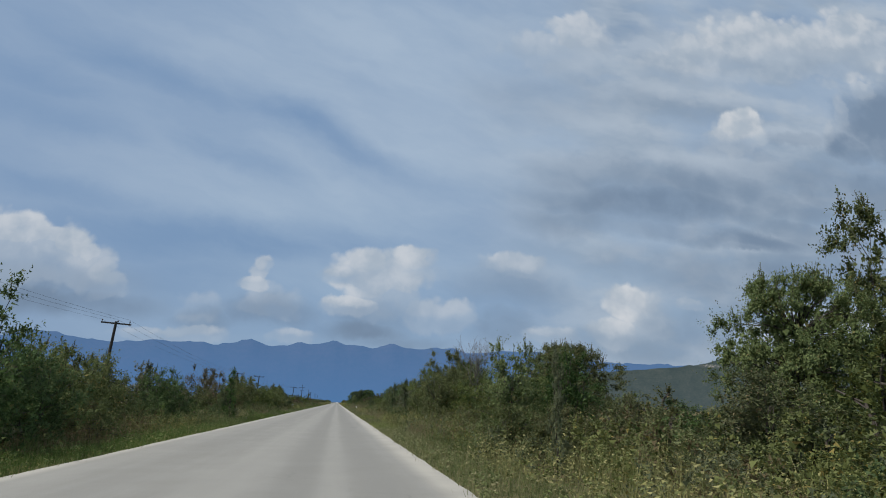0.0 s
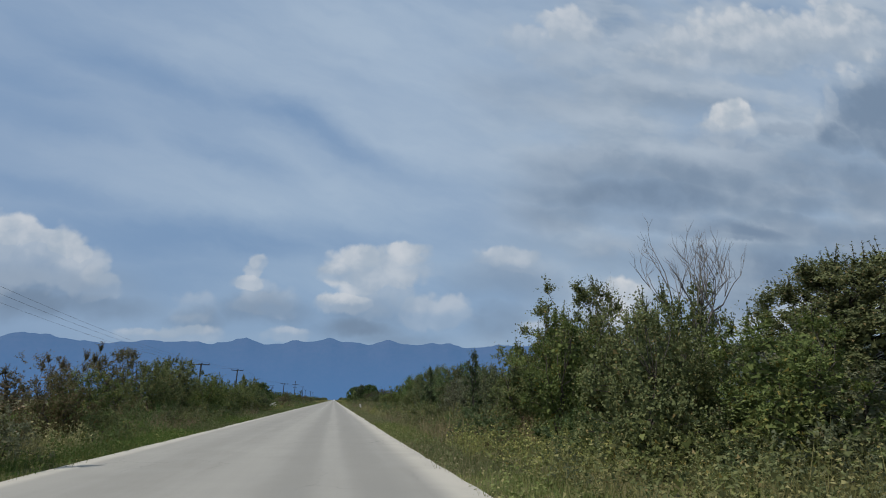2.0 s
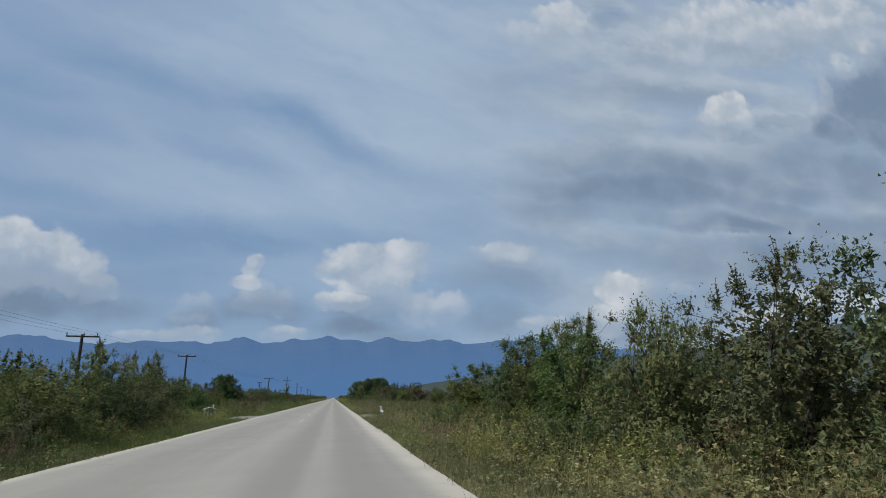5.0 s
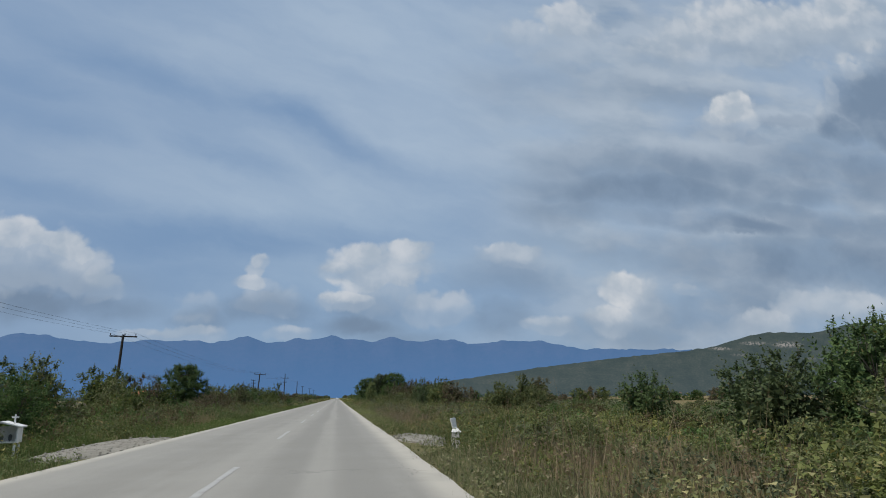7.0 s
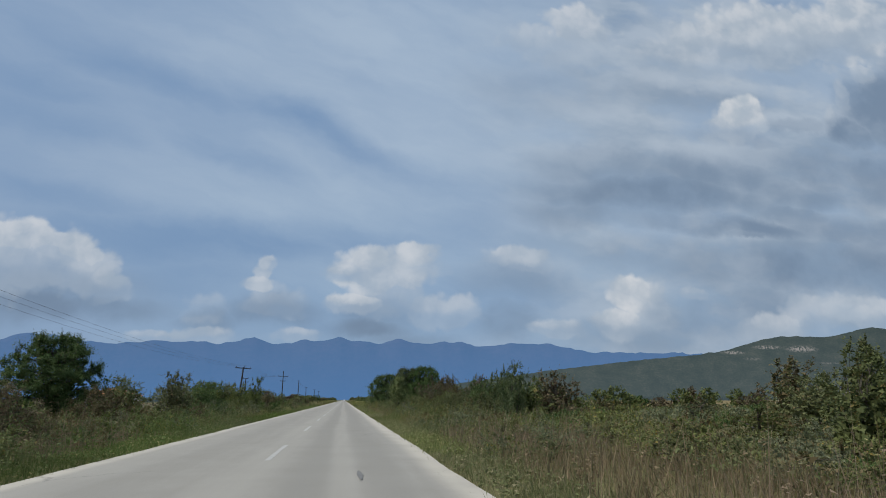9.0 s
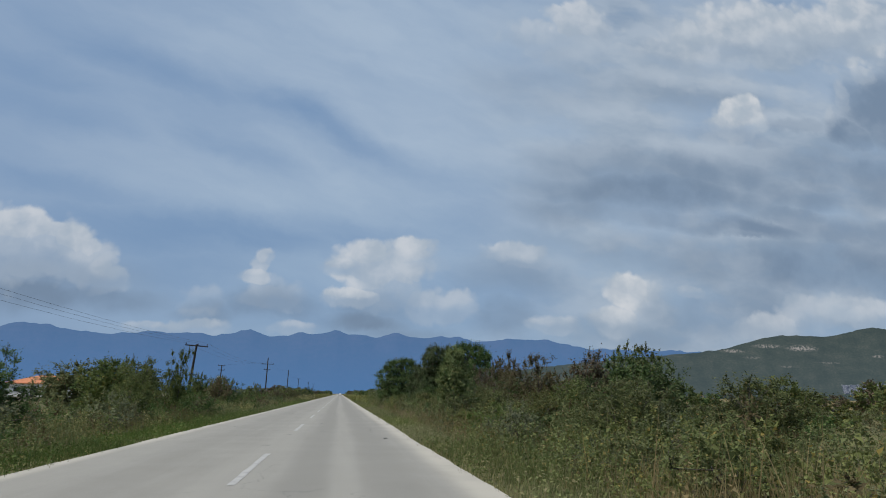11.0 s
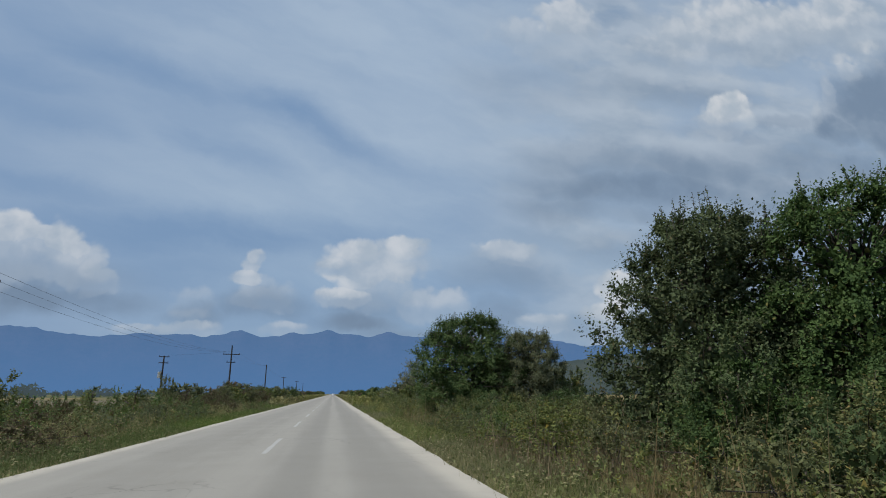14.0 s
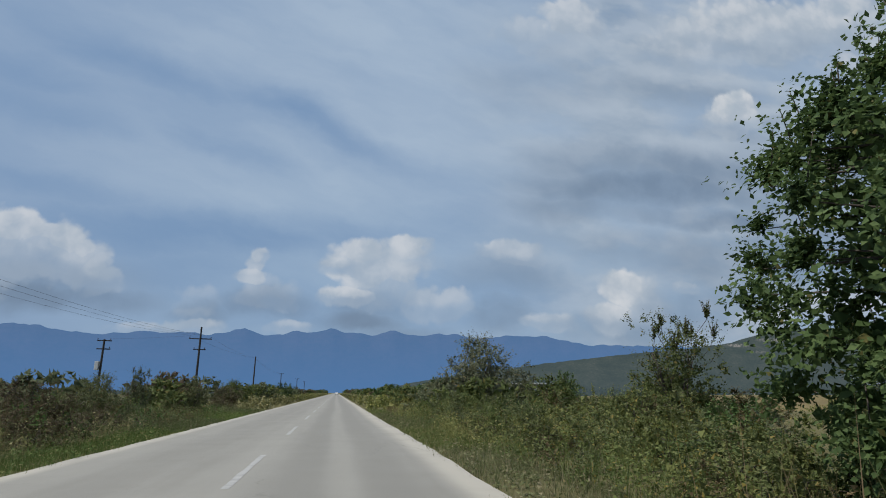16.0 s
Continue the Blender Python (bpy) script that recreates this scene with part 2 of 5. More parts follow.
def rough_surface(name, stops, scale, fine_scale, roughness=0.85, bump=0.3, distance=0.02, metallic=0.0):
    """A matt surface: stains at one scale, grain at another."""
    m, n = material(name)
    p = n.add("ShaderNodeTexCoord").outputs["Object"]
    big, grain = n.noise(p, scale, 5.0, 0.6), n.noise(p, fine_scale, 4.0, 0.65)
    fac = n.math("ADD", n.math("MULTIPLY", big, 0.65), n.math("MULTIPLY", grain, 0.35))
    colour = n.ramp(fac, stops)
    b = n.add("ShaderNodeBump", {"Strength": bump, "Distance": distance, "Height": grain}).outputs[0]
    s = n.add("ShaderNodeBsdfPrincipled", {"Base Color": colour, "Roughness": roughness, "Metallic": metallic, "Normal": b})
    return finish(m, n, s.outputs[0])


def leaf_material(name, dark, mid, light, odd, odd_share=0.08, gloss=0.55):
    """Foliage: every leaf has its own tone, and every plant too."""
    m, n = material(name)
    each = n.add("ShaderNodeNewGeometry").outputs["Random Per Island"]
    plant = n.add("ShaderNodeObjectInfo").outputs["Random"]
    p = n.add("ShaderNodeTexCoord").outputs["Object"]
    patch = n.noise(p, 0.9, 3.0)
    fac = n.math("ADD", n.math("MULTIPLY", each, 0.65), n.math("MULTIPLY", n.span(patch, 0.3, 0.7), 0.35))
    colour = n.ramp(fac, [(0.0, dark), (0.45, mid), (0.9, light), (1.0, light)])
    sick = n.math("GREATER_THAN", n.math("FRACT", n.math("MULTIPLY", each, 37.3)), 1.0 - odd_share)
    colour = n.mix(n.math("MULTIPLY", sick, 0.8), colour, (*odd, 1))
    hue = n.add("ShaderNodeHueSaturation", {"Hue": n.span(plant, 0, 1, 0.485, 0.512, False), "Saturation": n.span(plant, 0, 1, 0.8, 1.05, False),
                                            "Value": n.span(n.math("FRACT", n.math("MULTIPLY", plant, 7.7)), 0, 1, 0.78, 1.16, False), "Color": colour})
    s = n.add("ShaderNodeBsdfPrincipled", {"Base Color": hue.outputs[0], "Roughness": gloss + .15, "Specular IOR Level": 0.15})
    t = n.add("ShaderNodeBsdfTranslucent", {"Color": hue.outputs[0]})
    mixed = n.add("ShaderNodeMixShader", {0: 0.34, 1: s.outputs[0], 2: t.outputs[0]})
    return finish(m, n, mixed.outputs[0])


LEAF = {
    "lush": leaf_material("lush_green_grass", (.052, .080, .020), (.092, .136, .034), (.148, .195, .056), (.26, .24, .10), .18),
    "dark": leaf_material("dark_green_leaves", (.036, .064, .022), (.074, .120, .038), (.124, .180, .060), (.19, .17, .06), .03, .5),
    "fresh": leaf_material("fresh_green_leaves", (.065, .098, .026), (.120, .176, .046), (.185, .245, .074), (.24, .21, .06), .05, .5),
    "olive": leaf_material("olive_leaves", (.058, .078, .027), (.116, .143, .047), (.178, .203, .074), (.25, .19, .06), .06),
    "pale": leaf_material("pale_green_leaves", (.078, .094, .050), (.138, .156, .084), (.20, .215, .122), (.24, .20, .09), .06),
    "yellow": leaf_material("yellowing_leaves", (.072, .086, .026), (.128, .146, .044), (.180, .195, .066), (.26, .19, .05), .06),
    "rusty": leaf_material("rusty_leaves", (.075, .056, .030), (.125, .096, .052), (.180, .140, .080), (.09, .11, .04), .35),
    "grass": leaf_material("verge_grass", (.080, .104, .032), (.145, .174, .056), (.225, .244, .094), (.32, .28, .14), .25),
    "weeds": leaf_material("dry_weeds", (.135, .136, .046), (.255, .245, .084), (.37, .34, .14), (.15, .175, .060), .35),
    "redweeds": leaf_material("reddish_weeds", (.140, .104, .054), (.240, .180, .098), (.34, .262, .150), (.16, .17, .065), .30),
}
BARK = rough_surface("bark", [(.3, (.032, .026, .020)), (.5, (.060, .050, .040)), (.7, (.10, .088, .074))], 6.0, 40.0, .9, .6)
DEAD = rough_surface("grey_dead_wood", [(.3, (.08, .072, .065)), (.55, (.14, .13, .12)), (.75, (.22, .205, .19))], 6.0, 40.0, .9, .4)
POLE = rough_surface("tarred_pole_wood", [(.3, (.014, .013, .012)), (.55, (.028, .025, .023)), (.75, (.055, .050, .046))], 3.0, 30.0, .85, .5)
STEEL = rough_surface("weathered_steel", [(.3, (.07, .07, .07)), (.6, (.14, .14, .14)), (.8, (.20, .17, .14))], 8.0, 60.0, .5, .1, .01, .7)
GLAZE = rough_surface("brown_insulator_glaze", [(.3, (.03, .016, .010)), (.7, (.07, .040, .026))], 9.0, 60.0, .25, .05)
WIRE = rough_surface("dark_cable", [(.3, (.025, .025, .027)), (.7, (.05, .05, .055))], 3.0, 30.0, .6, .05)
GREYBOX = rough_surface("grey_enamel", [(.3, (.42, .44, .45)), (.6, (.58, .60, .61)), (.8, (.50, .46, .40))], 3.0, 30.0, .45, .05)
WHITE = rough_surface("weathered_white_paint", [(.25, (.50, .48, .43)), (.5, (.74, .73, .70)), (.75, (.82, .81, .79))], 5.0, 40.0, .6, .15, .01)
RENDER_WHITE = rough_surface("white_wall_plaster", [(.25, (.60, .58, .53)), (.5, (.76, .75, .72)), (.75, (.82, .81, .79))], 0.8, 12.0, .9, .2)
TILE = rough_surface("orange_roof_tiles", [(.25, (.30, .10, .045)), (.5, (.46, .17, .075)), (.75, (.56, .25, .12))], 1.5, 14.0, .85, .4)
GLASS_DARK = rough_surface("dark_window_glass", [(.3, (.012, .014, .018)), (.7, (.03, .034, .04))], 1.0, 6.0, .12, .0)
PANEL = rough_surface("blue_solar_cells", [(.3, (.012, .020, .045)), (.7, (.026, .038, .08))], 0.4, 3.0, .7, .0)
PAINT = rough_surface("worn_road_paint", [(.34, (.24, .235, .225)), (.52, (.37, .365, .35)), (.75, (.46, .45, .43))], 4.0, 55.0, .8, .2, .004)
PAINT_WORN = rough_surface("almost_gone_road_paint", [(.36, (.25, .245, .23)), (.52, (.35, .345, .33)), (.75, (.42, .41, .39))], 4.0, 55.0, .8, .2, .004)
GRAVEL = rough_surface("pale_gravel", [(.25, (.13, .12, .096)), (.5, (.215, .20, .165)), (.75, (.33, .305, .26))], 1.4, 28.0, .95, .8, .03)
STONE = rough_surface("pale_stone", [(.3, (.30, .28, .25)), (.7, (.50, .48, .44))], 9.0, 60.0, .9, .3, .01)
TAR = rough_surface("old_tar_patch", [(.3, (.10, .10, .098)), (.7, (.17, .17, .165))], 4.0, 60.0, .9, .4, .01)
RUBBER = rough_surface("tyre_rubber", [(.3, (.015, .015, .015)), (.7, (.03, .03, .03))], 9.0, 60.0, .8, .1)
CARWHITE = rough_surface("white_car_paint", [(.3, (.70, .70, .70)), (.7, (.80, .80, .80))], 1.0, 8.0, .25, .0)
STRAW = rough_surface("straw_stubble", [(.25, (.085, .062, .024)), (.5, (.150, .112, .036)), (.75, (.205, .158, .055))], 0.06, 2.4, .95, .6, .1)
PLOUGHED = rough_surface("dry_ploughed_soil", [(.25, (.14, .088, .046)), (.5, (.225, .145, .078)), (.75, (.30, .20, .11))], 0.08, 2.4, .95, .6, .1)
FALLOW = rough_surface("weedy_fallow_soil", [(.25, (.05, .045, .022)), (.5, (.095, .078, .040)), (.75, (.15, .115, .06))], 0.3, 2.4, .95, .6, .1)
MEADOW = rough_surface("mown_meadow", [(.25, (.10, .10, .035)), (.5, (.155, .150, .055)), (.75, (.22, .20, .08))], 0.08, 2.4, .95, .6, .1)


def ground_material():
    m, n = material("rough_grassland")
    p = n.add("ShaderNodeTexCoord").outputs["Object"]
    big, mid, grain = n.noise(p, 0.012, 4.0), n.noise(p, 0.25, 5.0, .6), n.noise(p, 6.0, 5.0, .65)
    fac = n.math("ADD", n.math("MULTIPLY", mid, 0.6), n.math("MULTIPLY", grain, 0.4))
    near = n.ramp(fac, [(.25, (.065, .060, .026)), (.5, (.115, .104, .044)), (.75, (.17, .15, .072))])
    cells = n.add("ShaderNodeTexVoronoi", {"Vector": n.vec("MULTIPLY", p, (1.0, .55, 1.0)), "Scale": 0.0075}).outputs["Color"]
    tone = n.add("ShaderNodeSeparateColor", {0: cells}).outputs[0]
    plots = n.ramp(tone, [(.0, (.062, .080, .028)), (.35, (.11, .115, .04)), (.6, (.22, .17, .075)), (.8, (.13, .095, .05)), (1.0, (.07, .09, .03))])
    away = n.add("ShaderNodeSeparateXYZ", {0: p})
    far = n.span(n.math("ABSOLUTE", away.outputs[0]), 40.0, 90.0)
    colour = n.mix(n.math("MULTIPLY", far, 0.85), near, n.mix(n.span(big, .35, .65), plots, (.06, .075, .03, 1)))
    b = n.add("ShaderNodeBump", {"Strength": 0.7, "Distance": 0.06, "Height": grain}).outputs[0]
    s = n.add("ShaderNodeBsdfPrincipled", {"Base Color": colour, "Roughness": .95, "Normal": b, "Specular IOR Level": .2})
    return finish(m, n, s.outputs[0])


def road_material():
    """Bleached asphalt: wheel tracks polished pale, oil between them, dusty edges, cracks."""
    m, n = material("bleached_asphalt")
    p = n.add("ShaderNodeTexCoord").outputs["Object"]
    xyz = n.add("ShaderNodeSeparateXYZ", {0: p})
    long_p = n.vec("MULTIPLY", p, (1.0, 0.06, 1.0))
    wander = n.math("MULTIPLY", n.math("SUBTRACT", n.noise(n.vec("MULTIPLY", p, (.2, .03, 1)), 1.0, 2.0), 0.5), 0.5)
    x = n.math("ADD", xyz.outputs[0], wander)
    big, grain = n.noise(p, 0.7, 5.0, .6), n.noise(p, 70.0, 3.0, .7)
    streak = n.noise(long_p, 2.4, 5.0, .6)
    fac = n.math("ADD", n.math("ADD", n.math("MULTIPLY", big, .35), n.math("MULTIPLY", streak, .4)), n.math("MULTIPLY", grain, .25))
    colour = n.ramp(fac, [(.25, (0.198, 0.19, 0.168)), (.5, (0.248, 0.238, 0.212)), (.75, (0.301, 0.29, 0.26))])

    def band(centre, half, amount):
        d = n.math("ABSOLUTE", n.math("SUBTRACT", x, centre))
        return n.span(d, half, half * 0.25, 0.0, amount)

    oil = n.math("MAXIMUM", band(-.55, .50, .55), n.math("MAXIMUM", band(0.713, 0.57, 0.55), band(-3.1, .5, .25)))
    colour = n.mix(n.math("MULTIPLY", oil, n.span(streak, .3, .65, .5, 1.0)), colour, (0.193, 0.186, 0.167, 1))
    pale = n.math("MAXIMUM", band(0.023, 0.342, 0.33), n.math("MAXIMUM", band(-1.55, .65, .35), band(-4.2, .7, .3)))
    colour = n.mix(pale, colour, (0.322, 0.31, 0.277, 1))
    rim = n.math("MAXIMUM", band(1.95, .62, .8), band(-4.85, .42, .8))
    colour = n.mix(n.math("MULTIPLY", rim, n.span(big, .25, .6, .6, 1.0)), colour, (0.443, 0.413, 0.352, 1))
    cells = n.add("ShaderNodeTexVoronoi", {"Vector": n.vec("ADD", n.vec("MULTIPLY", p, (1, .5, 1)), n.vec("MULTIPLY", n.noise(p, 1.5, 4.0, .6, "Color"), (.7, .7, 0))),
                                           "Scale": 0.55}, feature="DISTANCE_TO_EDGE").outputs["Distance"]
    crack = n.math("MULTIPLY", n.span(cells, .006, .0015), n.span(n.noise(p, .16, 3.0), .52, .66))
    colour = n.mix(n.math("MULTIPLY", crack, .45), colour, (0.09, 0.088, 0.085, 1))
    b = n.add("ShaderNodeBump", {"Strength": .35, "Distance": .008, "Height": n.math("SUBTRACT", grain, crack)}).outputs[0]
    s = n.add("ShaderNodeBsdfPrincipled", {"Base Color": colour, "Roughness": .82, "Normal": b, "Specular IOR Level": .3})
    return finish(m, n, s.outputs[0])


def painted_haze_material(name, stops, haze, amount, scale, scars=(), foot=.55):
    """The plain far backdrop of land: its own colour, with haze painted in as emission."""
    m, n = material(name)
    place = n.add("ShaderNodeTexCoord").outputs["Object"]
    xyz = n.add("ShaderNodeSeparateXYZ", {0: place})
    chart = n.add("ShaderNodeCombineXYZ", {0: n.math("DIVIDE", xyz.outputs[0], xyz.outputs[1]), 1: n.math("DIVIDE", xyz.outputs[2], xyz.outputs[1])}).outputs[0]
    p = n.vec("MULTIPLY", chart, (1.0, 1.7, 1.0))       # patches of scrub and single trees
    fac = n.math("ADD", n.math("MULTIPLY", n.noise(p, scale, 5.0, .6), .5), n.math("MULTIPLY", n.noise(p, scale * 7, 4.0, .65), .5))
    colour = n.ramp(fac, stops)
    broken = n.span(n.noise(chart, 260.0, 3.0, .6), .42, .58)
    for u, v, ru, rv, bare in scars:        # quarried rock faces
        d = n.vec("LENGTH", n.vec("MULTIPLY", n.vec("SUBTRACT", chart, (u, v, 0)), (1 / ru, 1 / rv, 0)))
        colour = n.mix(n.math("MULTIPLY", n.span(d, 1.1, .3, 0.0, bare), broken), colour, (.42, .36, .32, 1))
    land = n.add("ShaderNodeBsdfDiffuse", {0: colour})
    # a glow in the surface stands in for haze in front of it
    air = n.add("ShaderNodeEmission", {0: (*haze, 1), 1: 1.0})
    # the painted haze is thicker towards the foot of the land
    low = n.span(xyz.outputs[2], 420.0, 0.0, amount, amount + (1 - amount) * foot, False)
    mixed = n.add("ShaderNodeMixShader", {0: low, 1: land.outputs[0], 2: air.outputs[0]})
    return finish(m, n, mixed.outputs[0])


# mountains, hill and far trees all glow with a painted haze colour
MOUNTAIN = painted_haze_material("mountain_haze_glow", [(.36, (.075, .082, .090)), (.64, (.140, .118, .135))], (.078, .183, .378), .74, 20.0, foot=.8)
HILL = painted_haze_material("scrub_hillside", [(.36, (.008, .014, .009)), (.46, (.022, .030, .018)), (.54, (.040, .046, .030)), (.66, (.085, .080, .058))], (.088, .122, .140), .42, 38.0,
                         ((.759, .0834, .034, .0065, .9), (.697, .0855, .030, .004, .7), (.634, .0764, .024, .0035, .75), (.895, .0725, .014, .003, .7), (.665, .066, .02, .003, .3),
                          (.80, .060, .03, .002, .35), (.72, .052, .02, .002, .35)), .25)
FARWOOD = painted_haze_material("distant_trees", [(.3, (.018, .03, .012)), (.7, (.05, .065, .025))], (.075, .105, .12), .25, 90.0)
ROAD, GROUND = road_material(), ground_material()


# ---------------------------------------------------------------- mesh helpers
def mesh_object(name, verts, faces, mat, parent=None, smooth=False):
    me = bpy.data.meshes.new(name)
    me.from_pydata([tuple(v) for v in verts], [], faces)
    me.materials.append(mat)
    if smooth:
        me.shade_smooth()
    ob = new(name, me)
    ob.parent = parent
    return ob


def part(name, bm, mat, parent, label=""):
    me = bpy.data.meshes.new(name)
    bm.to_mesh(me)
    bm.free()
    me.materials.append(mat)
    ob = new(name, me)
    ob.parent = parent
    return tagged(ob, label) if label else ob


def box(bm, x, y, z, sx, sy, sz, bevel=0.0, m=None):
    """A box with its base at z, bevelled."""
    made = bmesh.ops.create_cube(bm, size=1.0)["verts"]
    bmesh.ops.scale(bm, vec=(sx, sy, sz), verts=made)
    bmesh.ops.translate(bm, vec=(x, y, z + sz / 2), verts=made)
    if bevel:
        edges = list({e for v in made for e in v.link_edges})
        out = bmesh.ops.bevel(bm, geom=edges, offset=bevel, segments=2, affect="EDGES")
        made = list({v for f in out["faces"] for v in f.verts} | {v for v in made if v.is_valid})
    if m is not None:
        bmesh.ops.transform(bm, matrix=m, verts=made)
    return made


def tube_arrays(points, radii, sides=6):
    """Vertices and faces of a tapered tube along points."""
    pts = [Vector(p) for p in points]
    verts, faces = [], []
    for i, p in enumerate(pts):
        d = (pts[min(i + 1, len(pts) - 1)] - pts[max(i - 1, 0)]).normalized()
        a = d.orthogonal().normalized()
        b = d.cross(a)
        for k in range(sides):
            w = 2 * math.pi * k / sides
            verts.append(p + (a * math.cos(w) + b * math.sin(w)) * radii[i])
    for i in range(len(pts) - 1):
        for k in range(sides):
            faces.append((i * sides + k, i * sides + (k + 1) % sides, (i + 1) * sides + (k + 1) % sides, (i + 1) * sides + k))
    faces.append(tuple(range((len(pts) - 1) * sides, len(pts) * sides)))
    return verts, faces


def tube(bm, points, radii, sides=6):
    verts, faces = tube_arrays(points, radii, sides)
    made = [bm.verts.new(v) for v in verts]
    for f in faces:
        bm.faces.new([made[i] for i in f])


def empty(name, m=Matrix.Identity(4)):
    ob = new(name)
    ob.matrix_world = m
    ob.empty_display_size = 0.2
    return ob


# ---------------------------------------------------------------- ground, road, fields
ROAD_L, ROAD_R, MID = -4.9, 2.05, -1.5


def build_ground():
    xs = [-4700, -2500, -1200, -600, -300, -150, -80, -45, -30, -22, -16, -12, -9, -7, -5.6, -4.75, 1.9, 2.8, 4.2, 6, 8, 11, 15, 20, 30, 45, 80, 150, 300, 600, 1200, 2500, 4700]
    ys = [-600, -300, -150, -60] + [-30 + 3 * i for i in range(130)] + [380, 420, 500, 600, 750, 1000, 1400, 2000, 2800, 3800, 4700]
    verts, faces = [], []
    for y in ys:
        for x in xs:
            out = max(ROAD_L - x, x - ROAD_R)
            z = -0.07
            if 0.3 < out < 60 and y < 370:
                z += 0.10 * (noise.noise((x * .35, y * .25, 3)) - .4) + (-0.12 if 1.5 < out < 4 else 0.0)
            verts.append((x, y, z))
    w = len(xs)
    for j in range(len(ys) - 1):
        for i in range(w - 1):
            faces.append((j * w + i, j * w + i + 1, (j + 1) * w + i + 1, (j + 1) * w + i))
    ob = mesh_object("ground", verts, faces, GROUND, smooth=True)
    tagged(ob, "rough dry grassland and plots reaching to the horizon", "ground", kind="structure")


def build_road():
    rnd = random.Random(2)
    ys = [-60 + 0.6 * i for i in range(700)] + [360 + 12 * i for i in range(60)] + [1100, 1300, 1600, 2000]
    verts, faces = [], []
    wl = wr = 0.0
    for y in ys:
        wl = 0.8 * wl + rnd.uniform(-.022, .022)
        wr = 0.8 * wr + rnd.uniform(-.026, .026)
        l, r = ROAD_L + wl, ROAD_R + wr
        crown = [(l, -.10), (l + .02, -.02), (ROAD_L + .6, -.012), (MID, .0), (ROAD_R - .6, -.012), (r - .02, -.02), (r, -.10)]
        verts += [(x, y, z) for x, z in crown]
    for j in range(len(ys) - 1):
        for i in range(6):
            a = j * 7 + i
            faces.append((a, a + 1, a + 8, a + 7))
    ob = mesh_object("road", verts, faces, ROAD)
    tagged(ob, "sun-bleached grey two-lane asphalt road with dusty pale edges", "road", kind="structure")
    # broken centre line: 4.5 m strokes every 11 to 12.5 m, one shared mesh
    rnd = random.Random(5)
    dash_verts, dash_faces = [], []
    for i in range(10):
        y = -4.5 + 0.5 * i
        dash_verts += [(-.052 + rnd.uniform(-.01, .01), y, 0), (.052 + rnd.uniform(-.01, .01), y, 0)]
        if i:
            a = 2 * i
            dash_faces.append((a - 2, a - 1, a + 1, a))
    me = bpy.data.meshes.new("lane_dash")
    me.from_pydata(dash_verts, [], dash_faces)
    me.materials.append(PAINT)
    worn = me.copy()
    worn.materials.clear()
    worn.materials.append(PAINT_WORN)
    for k in range(46):
        d = new("lane_dash", worn if k < 3 else me)
        d.parent = ob
        d.location = (MID + .04, 109.25 + 12.58 * min(k, 6) + 10.8 * max(0, k - 6) + rnd.uniform(-.12, .12), .003)
    # dark repair patches and a long seam
    for x, y, sx, sy in ((.51, 55.2, .24, .06), (.99, 180.7, .05, .14), (1.23, 176.7, .06, .18), (-1.5, 178.2, .10, .05), (-1.75, 174.2, .12, .06), (.35, 139.6, .05, .6), (.96, 32.5, .18, .10),
                         (-.75, 185.0, .06, .25)):
        bm = bmesh.new()
        ring = []
        for k in range(12):
            a = k * math.pi / 6
            r = 1 + rnd.uniform(-.3, .25)
            ring.append(bm.verts.new((x + sx * r * math.cos(a), y + sy * r * math.sin(a), .003)))
        bm.faces.new(ring)
        part("tar_patch", bm, TAR, ob, "dark worn repair patch")


def field(name, label, mat, x0, x1, y0, y1, seed, rise=0.0):
    rnd = random.Random(seed)
    nx, ny = 14, 14
    verts, faces = [], []
    for j in range(ny + 1):
        for i in range(nx + 1):
            rim = i in (0, nx) or j in (0, ny)
            edge = 1.5 if rim else 0
            verts.append((x0 + (x1 - x0) * i / nx + rnd.uniform(-edge, edge), y0 + (y1 - y0) * j / ny + rnd.uniform(-edge, edge), -.2 if rim else .03 + rnd.uniform(0, .05) + rise * j / ny))
    for j in range(ny):
        for i in range(nx):
            a = j * (nx + 1) + i
            faces.append((a, a + 1, a + nx + 2, a + nx + 1))
    tagged(mesh_object(name, verts, faces, mat, smooth=True), label, "field", kind="structure")


